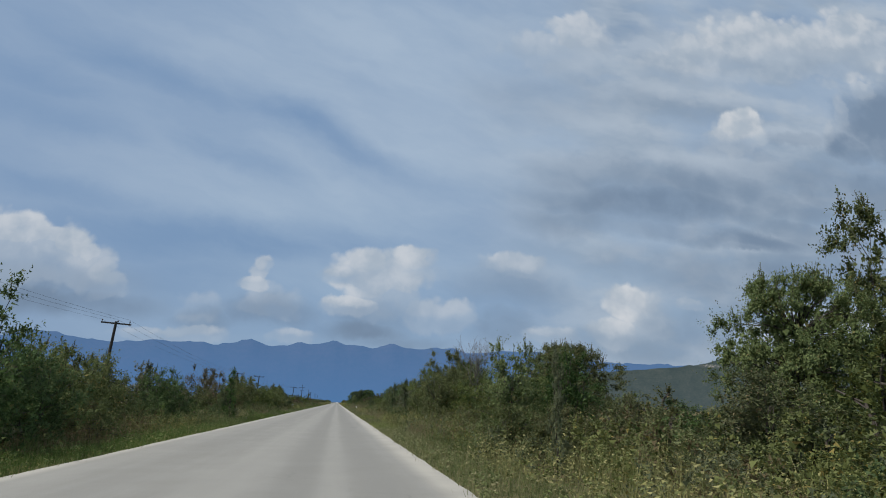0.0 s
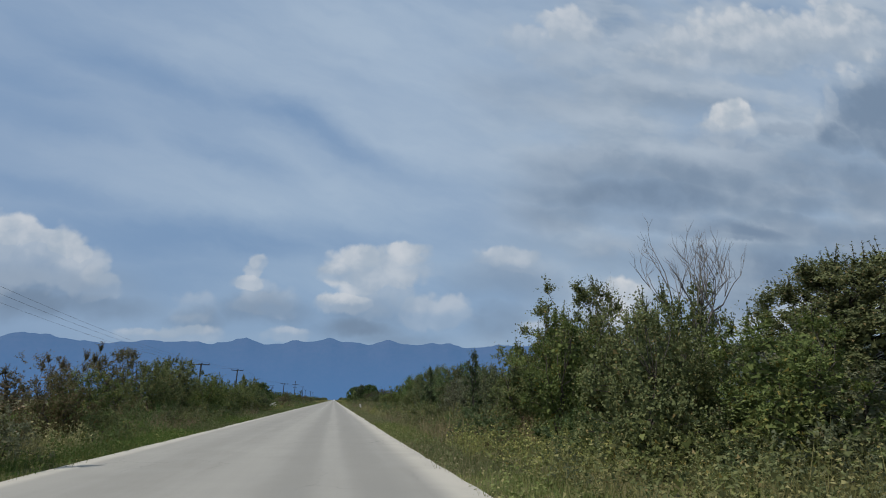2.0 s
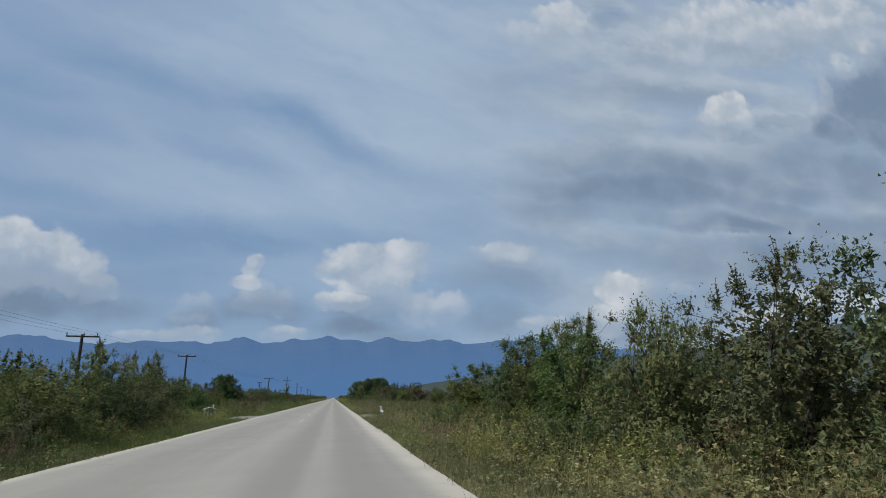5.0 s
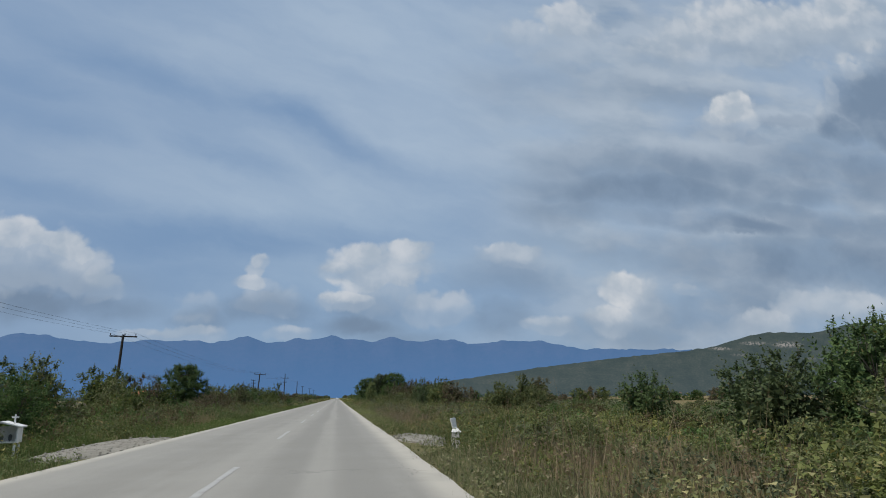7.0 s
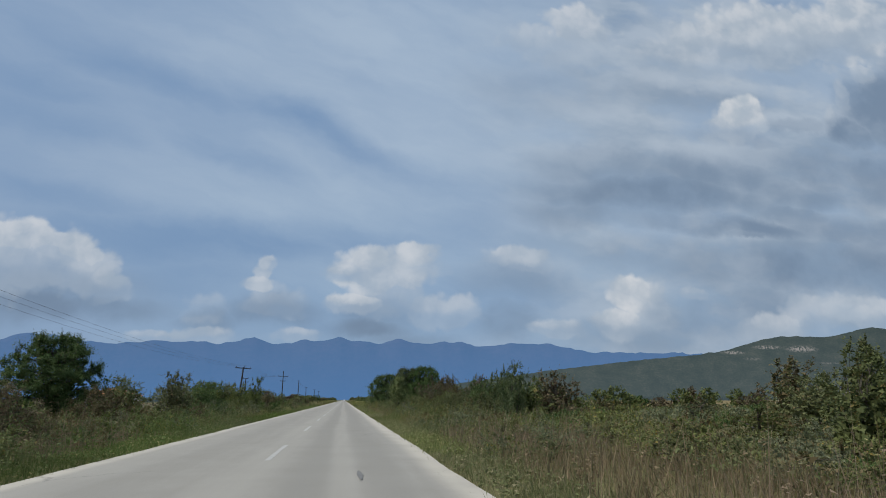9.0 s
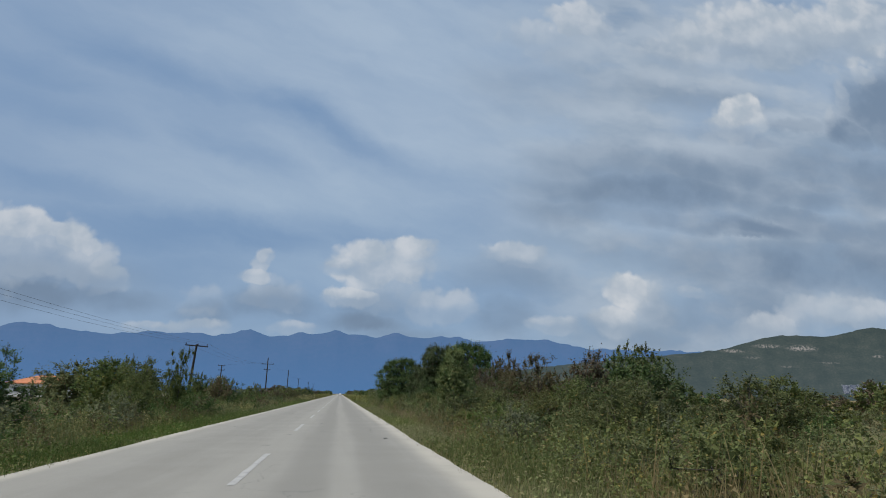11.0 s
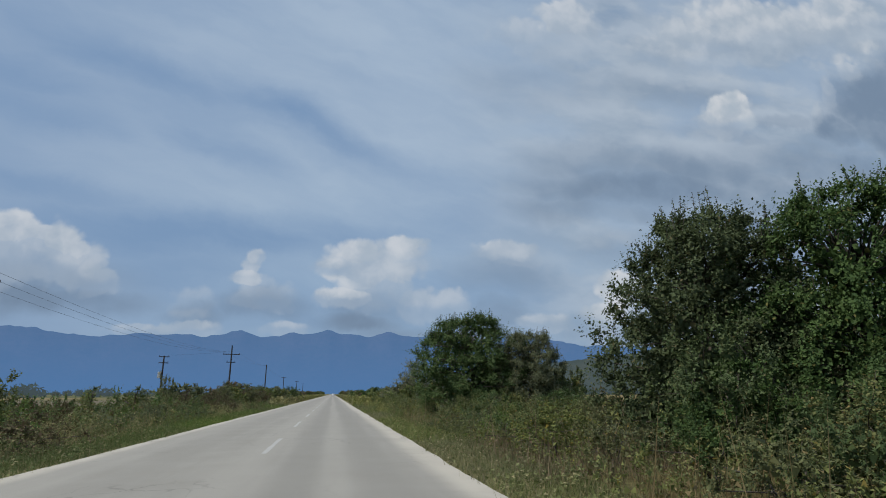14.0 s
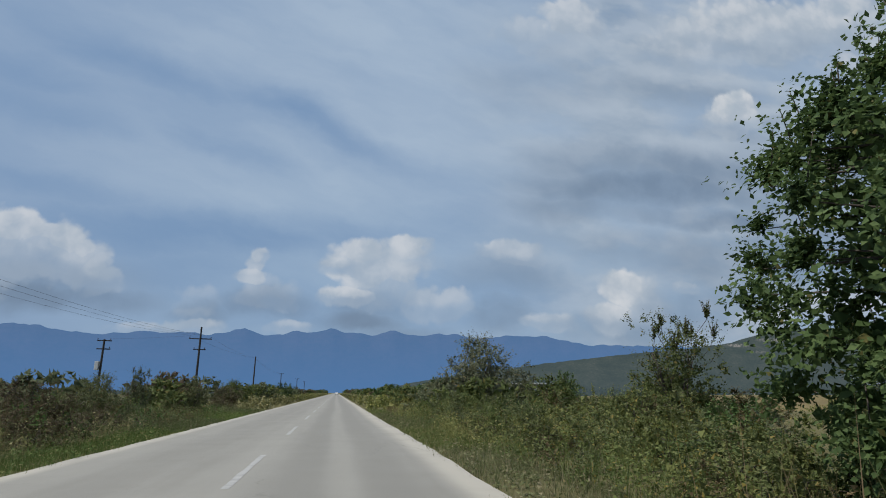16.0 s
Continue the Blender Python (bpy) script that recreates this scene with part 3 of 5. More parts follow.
def gravel_patch(name, x0, x1, y0, y1, seed):
    rnd = random.Random(seed)
    bm = bmesh.new()
    cx, cy, rx, ry = (x0 + x1) / 2, (y0 + y1) / 2, (x1 - x0) / 2, (y1 - y0) / 2
    top = bm.verts.new((cx, cy, -.03))
    rings = []
    for f, z in ((.55, -.035), (.85, -.05), (1.0, -.22)):
        rings.append([bm.verts.new((cx + rx * f * (1 + .14 * rnd.uniform(-1, 1)) * math.copysign(abs(math.cos(a)) ** .7, math.cos(a)),
                                    cy + ry * f * (1 + .14 * rnd.uniform(-1, 1)) * math.copysign(abs(math.sin(a)) ** .7, math.sin(a)), z))
                      for a in [k * math.pi / 14 for k in range(28)]])
    for k in range(28):
        bm.faces.new((top, rings[0][k], rings[0][(k + 1) % 28]))
        for a, b in ((0, 1), (1, 2)):
            bm.faces.new((rings[a][k], rings[b][k], rings[b][(k + 1) % 28], rings[a][(k + 1) % 28]))
    for k in range(170):
        a, r = rnd.uniform(0, 6.28), math.sqrt(rnd.random()) * .95
        s = rnd.uniform(.012, .045)
        made = bmesh.ops.create_icosphere(bm, subdivisions=1, radius=s)["verts"]
        for v in made:
            v.co = Vector((v.co.x * rnd.uniform(.7, 1.4), v.co.y * rnd.uniform(.7, 1.4), v.co.z * .7))
        bmesh.ops.translate(bm, vec=(cx + rx * r * math.cos(a), cy + ry * r * math.sin(a), -.035), verts=made)
    ob = part(name, bm, GRAVEL, None)
    tagged(ob, "pale gravel turn-off worn into the grass verge", "gravel", kind="structure")


build_ground()
build_road()
field("straw_field", "golden straw stubble field behind the roadside scrub", STRAW, 34, 260, 168, 330, 1, 1.0)
field("straw_field", "golden strip of stubble beyond the scrub", STRAW, 60, 300, 345, 470, 2)
field("ploughed_field", "reddish brown dry field beside the road", PLOUGHED, -90, -15.5, 106, 138, 3)
field("fallow_field", "brown weedy fallow field behind the verge", FALLOW, -120, -15, 236, 335, 4)
field("straw_field", "pale stubble strip far over the plain", STRAW, -300, -60, 345, 420, 5)
field("meadow", "mown green meadow strip behind the straw", MEADOW, 30, 200, 331, 344, 6)
gravel_patch("gravel_patch", -6.8, -4.75, 112.0, 121.0, 1)
gravel_patch("gravel_patch", 2.05, 3.7, 115.4, 119.9, 2)


# ---------------------------------------------------------------- far land
def bumps(u, rows):
    return sum(h * math.exp(-abs((u - c) / w) ** 1.5) for c, h, w in rows)


def relief(name, mat, label, near, far, u0, u1, nu, nv, crest, rugged, power, floor=-2.0):
    """A range of land whose skyline is crest(u) times its distance."""
    verts, faces = [], []
    for j in range(nv + 1):
        s = j / nv
        d = near + (far - near) * s
        for i in range(nu + 1):
            u = u0 + (u1 - u0) * i / nu
            h = crest(u) * far * s ** power
            rough = noise.fractal((u * 9, s * 2.2, 1.7), 0.9, 2.2, 7) * rugged * far * (s * (1.15 - s)) * 3
            gully = abs(noise.noise((u * 26, s * 1.5, 5.0))) * rugged * far * s * (1 - s) * 2.5
            tiny = noise.fractal((u * 120, s * 6, 4), 0.8, 2.0, 4) * rugged * far * .16 * s
            verts.append((u * d, d, floor + h + rough - gully + tiny))
    w = nu + 1
    for j in range(nv):
        for i in range(nu):
            faces.append((j * w + i, j * w + i + 1, (j + 1) * w + i + 1, (j + 1) * w + i))
    base = len(verts)
    verts += [((u0 + (u1 - u0) * i / nu) * (far + 30), far + 30, floor) for i in range(nu + 1)]
    for i in range(nu):
        faces.append((nv * w + i, nv * w + i + 1, base + i + 1, base + i))
    tagged(mesh_object(name, verts, faces, mat, smooth=True), label, "mountains" if "range" in name else "hill", kind="structure")


def mountain_crest(u):
    summits = ((-.62, .010, .07), (-.455, .008, .035), (-.415, .0085, .045), (-.262, .005, .034), (-.205, .002, .02), (-.150, .005, .013), (-.136, .008, .020), (-.062, .008, .022),
               (-.013, .013, .026), (.022, .006, .02), (.081, .0125, .024), (.112, .003, .014), (.150, .006, .016), (.178, .0085, .026), (.27, .008, .04), (.33, .0075, .03), (.57, .002, .1))
    crag = .0030 * noise.fractal((u * 34, 2.0, 8.0), .8, 2.1, 7)
    return (.081 if u < .3 else .081 - .006 * min(1, (u - .3) / .12)) + bumps(u, summits) + crag


def step(u, lo, hi):
    t = max(0.0, min(1.0, (u - lo) / (hi - lo)))
    return t * t * (3 - 2 * t)


def hill_crest(u):
    """A long slope, a shoulder, the summit, and its far side."""
    slope = .0747 * min(1.0, max(0.0, u - .05) / .531) ** .72
    crag = .0012 * noise.fractal((u * 60, 6.0, 2.0), .8, 2.1, 6)
    return slope + .031 * step(u, .565, .745) + .0175 * step(u, .80, .91) - .02 * step(u, .905, 1.05) + .02 * step(u, 1.1, 1.4) + crag


relief("mountain_range", MOUNTAIN, "long mountain range with blue haze glowing in its material", 3700, 4650, -1.6, 1.3, 420, 24, mountain_crest, .004, 1.15)
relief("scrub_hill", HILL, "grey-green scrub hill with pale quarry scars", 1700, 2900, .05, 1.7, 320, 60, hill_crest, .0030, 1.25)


# ---------------------------------------------------------------- plants
def unit(v):
    return v / np.maximum(np.linalg.norm(v, axis=1, keepdims=True), 1e-6)


def leaf_mesh(name, where, along, face, size, width, mat, simple=False):
    """Many pointed leaves as one mesh: folded four-cornered ones, or plain three-cornered ones."""
    n = len(where)
    side = unit(np.cross(along, face))
    if simple:
        s = size[:, None]
        v = np.stack([where + side * s * width, where + along * s, where - side * s * width], 1)
        me = bpy.data.meshes.new(name)
        me.vertices.add(n * 3)
        me.vertices.foreach_set("co", v.reshape(-1))
        me.loops.add(n * 3)
        me.loops.foreach_set("vertex_index", np.arange(n * 3))
        me.polygons.add(n)
        me.polygons.foreach_set("loop_start", np.arange(n) * 3)
        me.polygons.foreach_set("loop_total", np.full(n, 3))
        me.materials.append(mat)
        me.update(calc_edges=True)
        return me
    up = unit(np.cross(side, along))
    s = size[:, None]
    v = np.empty((n, 4, 3))
    v[:, 0] = where
    v[:, 1] = where + along * s * .45 + side * s * width + up * s * .10
    v[:, 2] = where + along * s
    v[:, 3] = where + along * s * .45 - side * s * width + up * s * .10
    idx = np.arange(n)[:, None] * 4
    tri = np.concatenate([idx + [0, 1, 2], idx + [0, 2, 3]], 1).reshape(-1)
    me = bpy.data.meshes.new(name)
    me.vertices.add(n * 4)
    me.vertices.foreach_set("co", v.reshape(-1))
    me.loops.add(n * 6)
    me.loops.foreach_set("vertex_index", tri)
    me.polygons.add(n * 2)
    me.polygons.foreach_set("loop_start", np.arange(n * 2) * 3)
    me.polygons.foreach_set("loop_total", np.full(n * 2, 3))
    me.materials.append(mat)
    me.update(calc_edges=True)
    return me


PROFILE = {
    "dome": lambda h: (1 - h ** 3.2) ** .5 * (.82 + .18 * h),
    "tree": lambda h: math.sqrt(max(0.02, 1 - ((h - .42) / .62) ** 2)),
    "round": lambda h: math.sqrt(max(0.03, 1 - ((h - .5) / .56) ** 2)),
    "egg": lambda h: math.sqrt(max(0.02, 1 - ((h - .38) / .66) ** 2)) * (1 - .25 * h),
    "spire": lambda h: (.75 + .35 * math.sin(3 * h)) * (1 - h ** 3) + .12,
    "vase": lambda h: .45 + .55 * h ** .8 if h < .8 else 1.0 - 1.2 * (h - .8),
}


def plant_meshes(name, seed, H, R, base, shape, clumps, leaves, leaf, clump_r, shoots, stems, trunk_r, droop=.25, lump=.30, rise=.55, inner=8):
    """The wood and the leaf arrays of one kind of plant."""
    rnd, rs = random.Random(seed), np.random.RandomState(seed)
    centres, lobes = [], []
    for k in range(max(5, clumps // 8)):
        h, a = .12 + .88 * (k + .5) / max(5, clumps // 8), k * 2.4 + rnd.uniform(-.4, .4)
        r = R * PROFILE[shape](h) * (.62 if h < .85 else .35) * rnd.uniform(.8, 1.2)
        lobes.append((Vector((r * math.cos(a), r * math.sin(a), base + (H - base) * h * .9)), min(R, H * .5) * rnd.uniform(.32, .50)))
    for k in range(clumps):
        if lump > .2 and k % 4:
            at, lr = lobes[k % len(lobes)]
            d = Vector((rnd.gauss(0, 1), rnd.gauss(0, 1), rnd.gauss(0, .9) + .25)).normalized()
            c = at + d * lr * rnd.uniform(.55, 1.0)
            c.z = min(H, max(base + .05, c.z))
            centres.append(c)
            continue
        h, a = rnd.random() ** .85, rnd.uniform(0, 2 * math.pi)
        env = 1 + lump * 2 * noise.noise((math.cos(a) * 1.3, math.sin(a) * 1.3, h * 2.2 + seed * 7.1))
        top = 1 + lump * .5 * noise.noise((math.cos(a) * 1.1 + 9, math.sin(a) * 1.1, seed * 3.3))
        r = R * PROFILE[shape](h) * env * math.sqrt(rnd.uniform(.18, 1.0)) * .92
        centres.append(Vector((r * math.cos(a), r * math.sin(a), base + (H - base) * min(1.0, h * top))))
    verts, faces = [], []

    def limb(points, radii, sides, onto=()):
        """A tapered tube; its first ring is knit onto the nearest of the given vertices."""
        v, f = tube_arrays(points, radii, sides)
        o = len(verts)
        ids = list(range(o, o + len(v)))
        if len(onto):
            near = sorted(onto, key=lambda i: (verts[i] - v[0]).length_squared)[:sides]
            for i in range(sides):
                ids[i] = near[i % len(near)]
        verts.extend(v)
        faces.extend([q for q in (tuple(dict.fromkeys(ids[i] for i in q)) for q in f) if len(q) > 2])
        return range(o + len(v) - sides, o + len(v))

    joints, held = [], []
    if name in ("bramble", "knoll", "lite", "far", "forb"):      # canes that all rise from one foot
        for k, c in enumerate(centres[:9]):
            mid = Vector((c.x * .35, c.y * .35, max(c.z, H * .3) * .8 + .05))
            tip = limb([Vector((0, 0, -.15)), mid, c], [trunk_r, trunk_r * .8, trunk_r * .5], 5, range(5) if k else ())
            held.append((c, tip))
    else:
        for k in range(stems):
            a = rnd.uniform(0, 6.28)
            foot = Vector((0, 0, 0))
            goal = Vector((math.cos(a) * R * .30, math.sin(a) * R * .38, H * .72)) if stems > 1 else Vector((R * .06, 0, H * .85))
            pts = [foot + Vector((0, 0, -.15))]
            for q in (.2, .35, .5, .65, .8, 1.0):
                pts.append(foot.lerp(goal, q) + Vector((rnd.uniform(-.1, .1), rnd.uniform(-.1, .1), 0)) * R * .4)
            limb(pts, [trunk_r * q for q in (1, .85, .72, .6, .46, .34, .15)], 7, range(7) if k else ())
            joints += pts[1:6]
        stem_ids = range(len(verts))
        for k, c in enumerate(centres):
            if k % 2 and clumps > 50:
                continue
            j = min(joints, key=lambda p: (p - c).length + max(0, p.z - c.z + .2) * 2)
            mid = j.lerp(c, .5) + Vector((rnd.uniform(-1, 1), rnd.uniform(-1, 1), rnd.uniform(-.2, .8))) * (c - j).length * .14
            tip = limb([j, mid, c], [trunk_r * .28, trunk_r * .16, .008], 4, stem_ids)
            held.append((c, tip))
    where, along, face, size = [], [], [], []
    per = leaves // clumps
    sprays = max(4, per // 11)
    each = per // sprays
    mid_axis = np.array((0, 0, H * .35))
    for c in centres:
        cr = clump_r * rnd.uniform(.65, 1.25)
        home = min(lobes, key=lambda q: (q[0] - c).length)[0]
        out = unit((np.array(c) - np.array(home))[None] * 1.2 + (np.array(c) - mid_axis)[None] * .45 + 1e-4)[0]
        # leafy twigs that fan out and up from the end of a branch
        way = unit(rs.normal(0, .75, (sprays, 3)) + out * .8 + (0, 0, rise))
        reach = cr * rs.uniform(.6, 1.35, sprays) * np.where(rs.random_sample(sprays) < .08, 1.3, 1.0)
        q = rs.uniform(.05, 1.0, (sprays, each)) ** .8
        bend = rs.normal(0, .22, (sprays, 1, 3)) * (q ** 2)[..., None]
        w = np.array(c) + (way[:, None] * q[..., None] + bend) * reach[:, None, None] + rs.normal(0, cr * .09, (sprays, each, 3))
        w[..., 2] = np.maximum(w[..., 2], .03)
        flat = unit(rs.normal(0, 1, (sprays * each, 3)))
        w = w.reshape(-1, 3)
        where.append(w)
        along.append(unit(np.repeat(way, each, 0) * .55 + flat * .9 + (0, 0, -droop)))
        face.append(unit(np.repeat(way, each, 0) * .35 + out * .55 + rs.normal(0, .34, (sprays * each, 3)) + (0, 0, .55)))
        size.append(leaf * rs.uniform(.6, 1.3, sprays * each) * (1.12 - .35 * q.reshape(-1)))
    # larger shaded leaves inside the crown
    m = int(clumps * inner)
    core = np.array([tuple(c) for c in centres])[rs.randint(0, clumps, m)]
    core = core * rs.uniform(.40, .85, (m, 1)) ** np.array((1, 1, .5)) + rs.normal(0, clump_r * .3, (m, 3))
    core[:, 2] = np.maximum(core[:, 2], .06)
    where.append(core)
    along.append(unit(rs.normal(0, 1, (m, 3)) + (0, 0, -.3)))
    face.append(unit(rs.normal(0, 1, (m, 3)) + (0, 0, .4)))
    size.append(leaf * rs.uniform(1.4, 2.2, m))
    for k in range(shoots):
        c, end_ids = max(rnd.sample(held, 3), key=lambda p: p[0].z + rnd.uniform(0, H * .2))
        tall = H * rnd.uniform(.03, .13)
        lean = Vector((rnd.uniform(-.3, .3), rnd.uniform(-.3, .3), 1)).normalized()
        tip = c + lean * (tall + clump_r * .5)
        limb([c, c.lerp(tip, .5), tip], [.012, .009, .004], 4, end_ids)
        m = 26
        q = rs.uniform(.15, 1.02, m)
        w = np.array(c)[None] * (1 - q[:, None]) + np.array(tip)[None] * q[:, None]
        where.append(w)
        along.append(unit(rs.normal(0, 1, (m, 3)) * (1, 1, .4) + (0, 0, .3)))
        face.append(unit(rs.normal(0, .5, (m, 3)) + (0, 0, 1)))
        size.append(leaf * rs.uniform(.7, 1.1, m) * (1.15 - .5 * q))
    spots = np.concatenate(where)
    tallest, widest = np.percentile(spots[:, 2], 99.7), np.percentile(np.hypot(spots[:, 0], spots[:, 1]), 98.5)
    wood = bpy.data.meshes.new(name + "_wood")
    wood.from_pydata([tuple(v) for v in verts], [], faces)
    wood.shade_smooth()
    return wood, [np.concatenate(a) for a in (where, along, face, size)], tallest, widest


def bare_tree_mesh(seed, H, R):
    """A leafless tree: forked limbs down to thin twigs."""
    rnd = random.Random(seed)
    verts, faces = [], []

    def grow(p, d, length, radius, depth):
        bend = Vector((rnd.uniform(-.2, .2), rnd.uniform(-.2, .2), .12))
        mid, end = p + d * length * .5, p + (d + bend).normalized() * length
        v, f = tube_arrays([p, mid, end], [radius, radius * .8, radius * .55], 6 if depth < 2 else 4)
        o = len(verts)
        verts.extend(v)
        faces.extend([tuple(i + o for i in q) for q in f])
        if depth < 5:
            for k in range(rnd.choice((2, 3, 3)) if depth else 5):
                side = Vector((rnd.uniform(-1, 1), rnd.uniform(-1, 1), rnd.uniform(-.1, .7))).normalized()
                spread = .75 if depth else .6
                grow(p.lerp(end, rnd.uniform(.55, 1.0)) if k else end, (d * (1 - spread * .5) + side * spread).normalized(), length * rnd.uniform(.55, .8), radius * .55, depth + 1)

    grow(Vector((0, 0, -.1)), Vector((.05, .05, 1)).normalized(), H * .34, H * .013, 0)
    hi = max(v.z for v in verts)
    wide = max(math.hypot(v.x, v.y) for v in verts)
    me = bpy.data.meshes.new("bare_wood")
    me.from_pydata([(v.x * R / wide, v.y * R / wide, v.z * H / hi) for v in verts], [], faces)
    me.shade_smooth()
    me.materials.append(DEAD)
    return me


#        name      seed H    R    base shape  clumps leaves leaf clump shoots stems trunk
KINDS = {
    "great": ("tree", 14, 5.6, 3.3, .35, "tree", 340, 68000, .098, .42, 130, 1, .16, .25, .17, .45, 18),
    "ash": ("tree", 13, 5.0, 1.9, .5, "vase", 84, 17000, .095, .42, 26, 3, .06, .2, .46, .5, 5),
    "sapling": ("tree", 15, 3.4, 1.1, .6, "egg", 70, 12000, .085, .30, 14, 1, .05, .2, .18, .4, 12),
    "bush_a": ("shrub", 21, 3.4, 1.9, .1, "dome", 110, 10500, .080, .36, 40, 5, .045, .2, .30, .75, 16),
    "bush_b": ("shrub", 22, 3.0, 2.2, .1, "dome", 110, 10500, .080, .38, 30, 6, .045, .2, .34, .65, 16),
    "bush_c": ("shrub", 23, 3.6, 1.6, .1, "egg", 90, 8600, .080, .34, 40, 4, .045, .2, .34, .8, 14),
    "vase": ("shrub", 24, 3.4, 1.5, .2, "vase", 60, 5600, .09, .34, 40, 7, .035, .2, .35, .8),
    "spire": ("shrub", 25, 3.5, .62, .1, "spire", 46, 4200, .085, .26, 16, 4, .035, .0, .35, .9),
    "twiggy": ("shrub", 26, 3.0, 1.5, .3, "vase", 70, 4600, .07, .36, 60, 9, .03, .2, .46, .8, 2),
    "bramble": ("bramble", 27, 1.25, 1.35, .02, "dome", 40, 2500, .064, .27, 6, 4, .015, .2, .40, .6, 4),
    "lite": ("shrub", 29, 3.2, 1.9, .0, "dome", 70, 3400, .115, .40, 8, 3, .05, .2, .40, .6, 4),
    "knoll": ("shrub", 30, 1.3, 1.5, .0, "dome", 36, 1400, .10, .30, 2, 2, .02, .2, .45, .6, 2),
    "forb": ("shrub", 31, .9, 1.2, .0, "dome", 30, 400, .082, .26, 3, 3, .015, .2, .45, .8, 1),
    "far": ("shrub", 28, 3.2, 2.0, .0, "dome", 40, 1300, .28, .52, 2, 3, .05, .2, .40, .5, 2),
}
_kind_cache, _crown_cache = {}, {}
WORDS = {"dark": "dark green", "fresh": "fresh green", "olive": "olive green", "pale": "pale greyish green", "yellow": "yellowing", "rusty": "rusty brown"}
SHAPES = {"ash": "slender young tree with open crown", "sapling": "young leafy tree with an oval crown",
          "bush_a": "rounded scrub bush with upright shoots", "bush_b": "wide low scrub bush", "bush_c": "tall scrub bush with loose shoots", "vase": "open shrub with spreading stems",
          "spire": "narrow upright shrub", "twiggy": "half-bare twiggy shrub", "bramble": "low tangled bramble", "lite": "rounded scrub bush behind the verge", "knoll": "low heathy scrub bush in the open field", "great": "dense broad tree with branches down to the ground", "far": "dense scrub bush far along the road"}


def plant(kind, leaf, x, y, top, radius, turn=0.0, group="", label=""):
    """A tree or shrub: an empty at its foot, its wood and its crown."""
    name, seed, H, R = KINDS[kind][:4]
    back = abs(x) > 10.3 and kind in ("bush_a", "bush_b", "bush_c")
    if (kind, back) not in _kind_cache:
        row = list(KINDS[kind][1:])
        if back:        # farther from the road: fewer, larger leaves
            row[6], row[7] = int(row[6] * .36), row[7] * 1.6
        _kind_cache[kind, back] = plant_meshes(kind, *row)
        _kind_cache[kind, back][0].materials.append(BARK)
    wood, arrays, tallest, widest = _kind_cache[kind, back]
    plain = back or kind in ("lite", "bramble", "spire") or (kind == "great" and leaf != "dark") or (abs(x) > 6.9 and kind[:4] == "bush")
    if (kind, back, leaf, plain) not in _crown_cache:
        _crown_cache[kind, back, leaf, plain] = leaf_mesh(kind + "_crown", *arrays, .35, LEAF[leaf], plain)
    thing = empty(name)
    grow = Matrix.Diagonal((radius / widest, radius / widest, (top + .1) / tallest, 1))
    thing.matrix_world = pose(x, y, -.12, 0, 0, turn) @ grow
    for part_name, me in (("trunk", wood), ("crown", _crown_cache[kind, back, leaf, plain])):
        o = new(part_name, me)
        o.parent = thing
    tagged(thing, label or (WORDS[leaf] + " " + SHAPES[kind]), "tree" if name == "tree" else "shrub", group)
    return thing


def scrub_stuff(name, label, kind, leaf, rows):
    """Many bushes of one tone as one mesh."""
    _, (where, along, face, size), tallest, widest = plant_meshes(kind, *KINDS[kind][1:])
    out = [[], [], [], []]
    for x, y, top, radius, turn in rows:
        c, s = math.cos(turn), math.sin(turn)
        r = np.array(((c, s, 0), (-s, c, 0), (0, 0, 1)))
        grow = np.array((radius / widest, radius / widest, (top + .1) / tallest))
        out[0].append((where * grow) @ r + (x, y, -.12))
        out[1].append(along @ r)
        out[2].append(face @ r)
        out[3].append(size * grow.mean())
    me = leaf_mesh(name, *[np.concatenate(a) for a in out], .36, LEAF[leaf], True)
    tagged(new(name, me), label, "scrub", kind="stuff")


def bare_tree(x, y, top, radius, seed):
    me = bare_tree_mesh(seed, top, radius)
    ob = new("bare_tree", me)
    ob.matrix_world = pose(x, y, -.1, 0, 0, seed * 40)
    tagged(ob, "leafless grey dead tree with thin twigs in the scrub", "tree")


def stand(group, step, first, rows):
    """A stretch of hedge: kind, leaf, x, y, top, radius of each plant in it."""
    for i, row in enumerate(rows):
        plant(*row, turn=((first + i) * step) % 360, group=group)


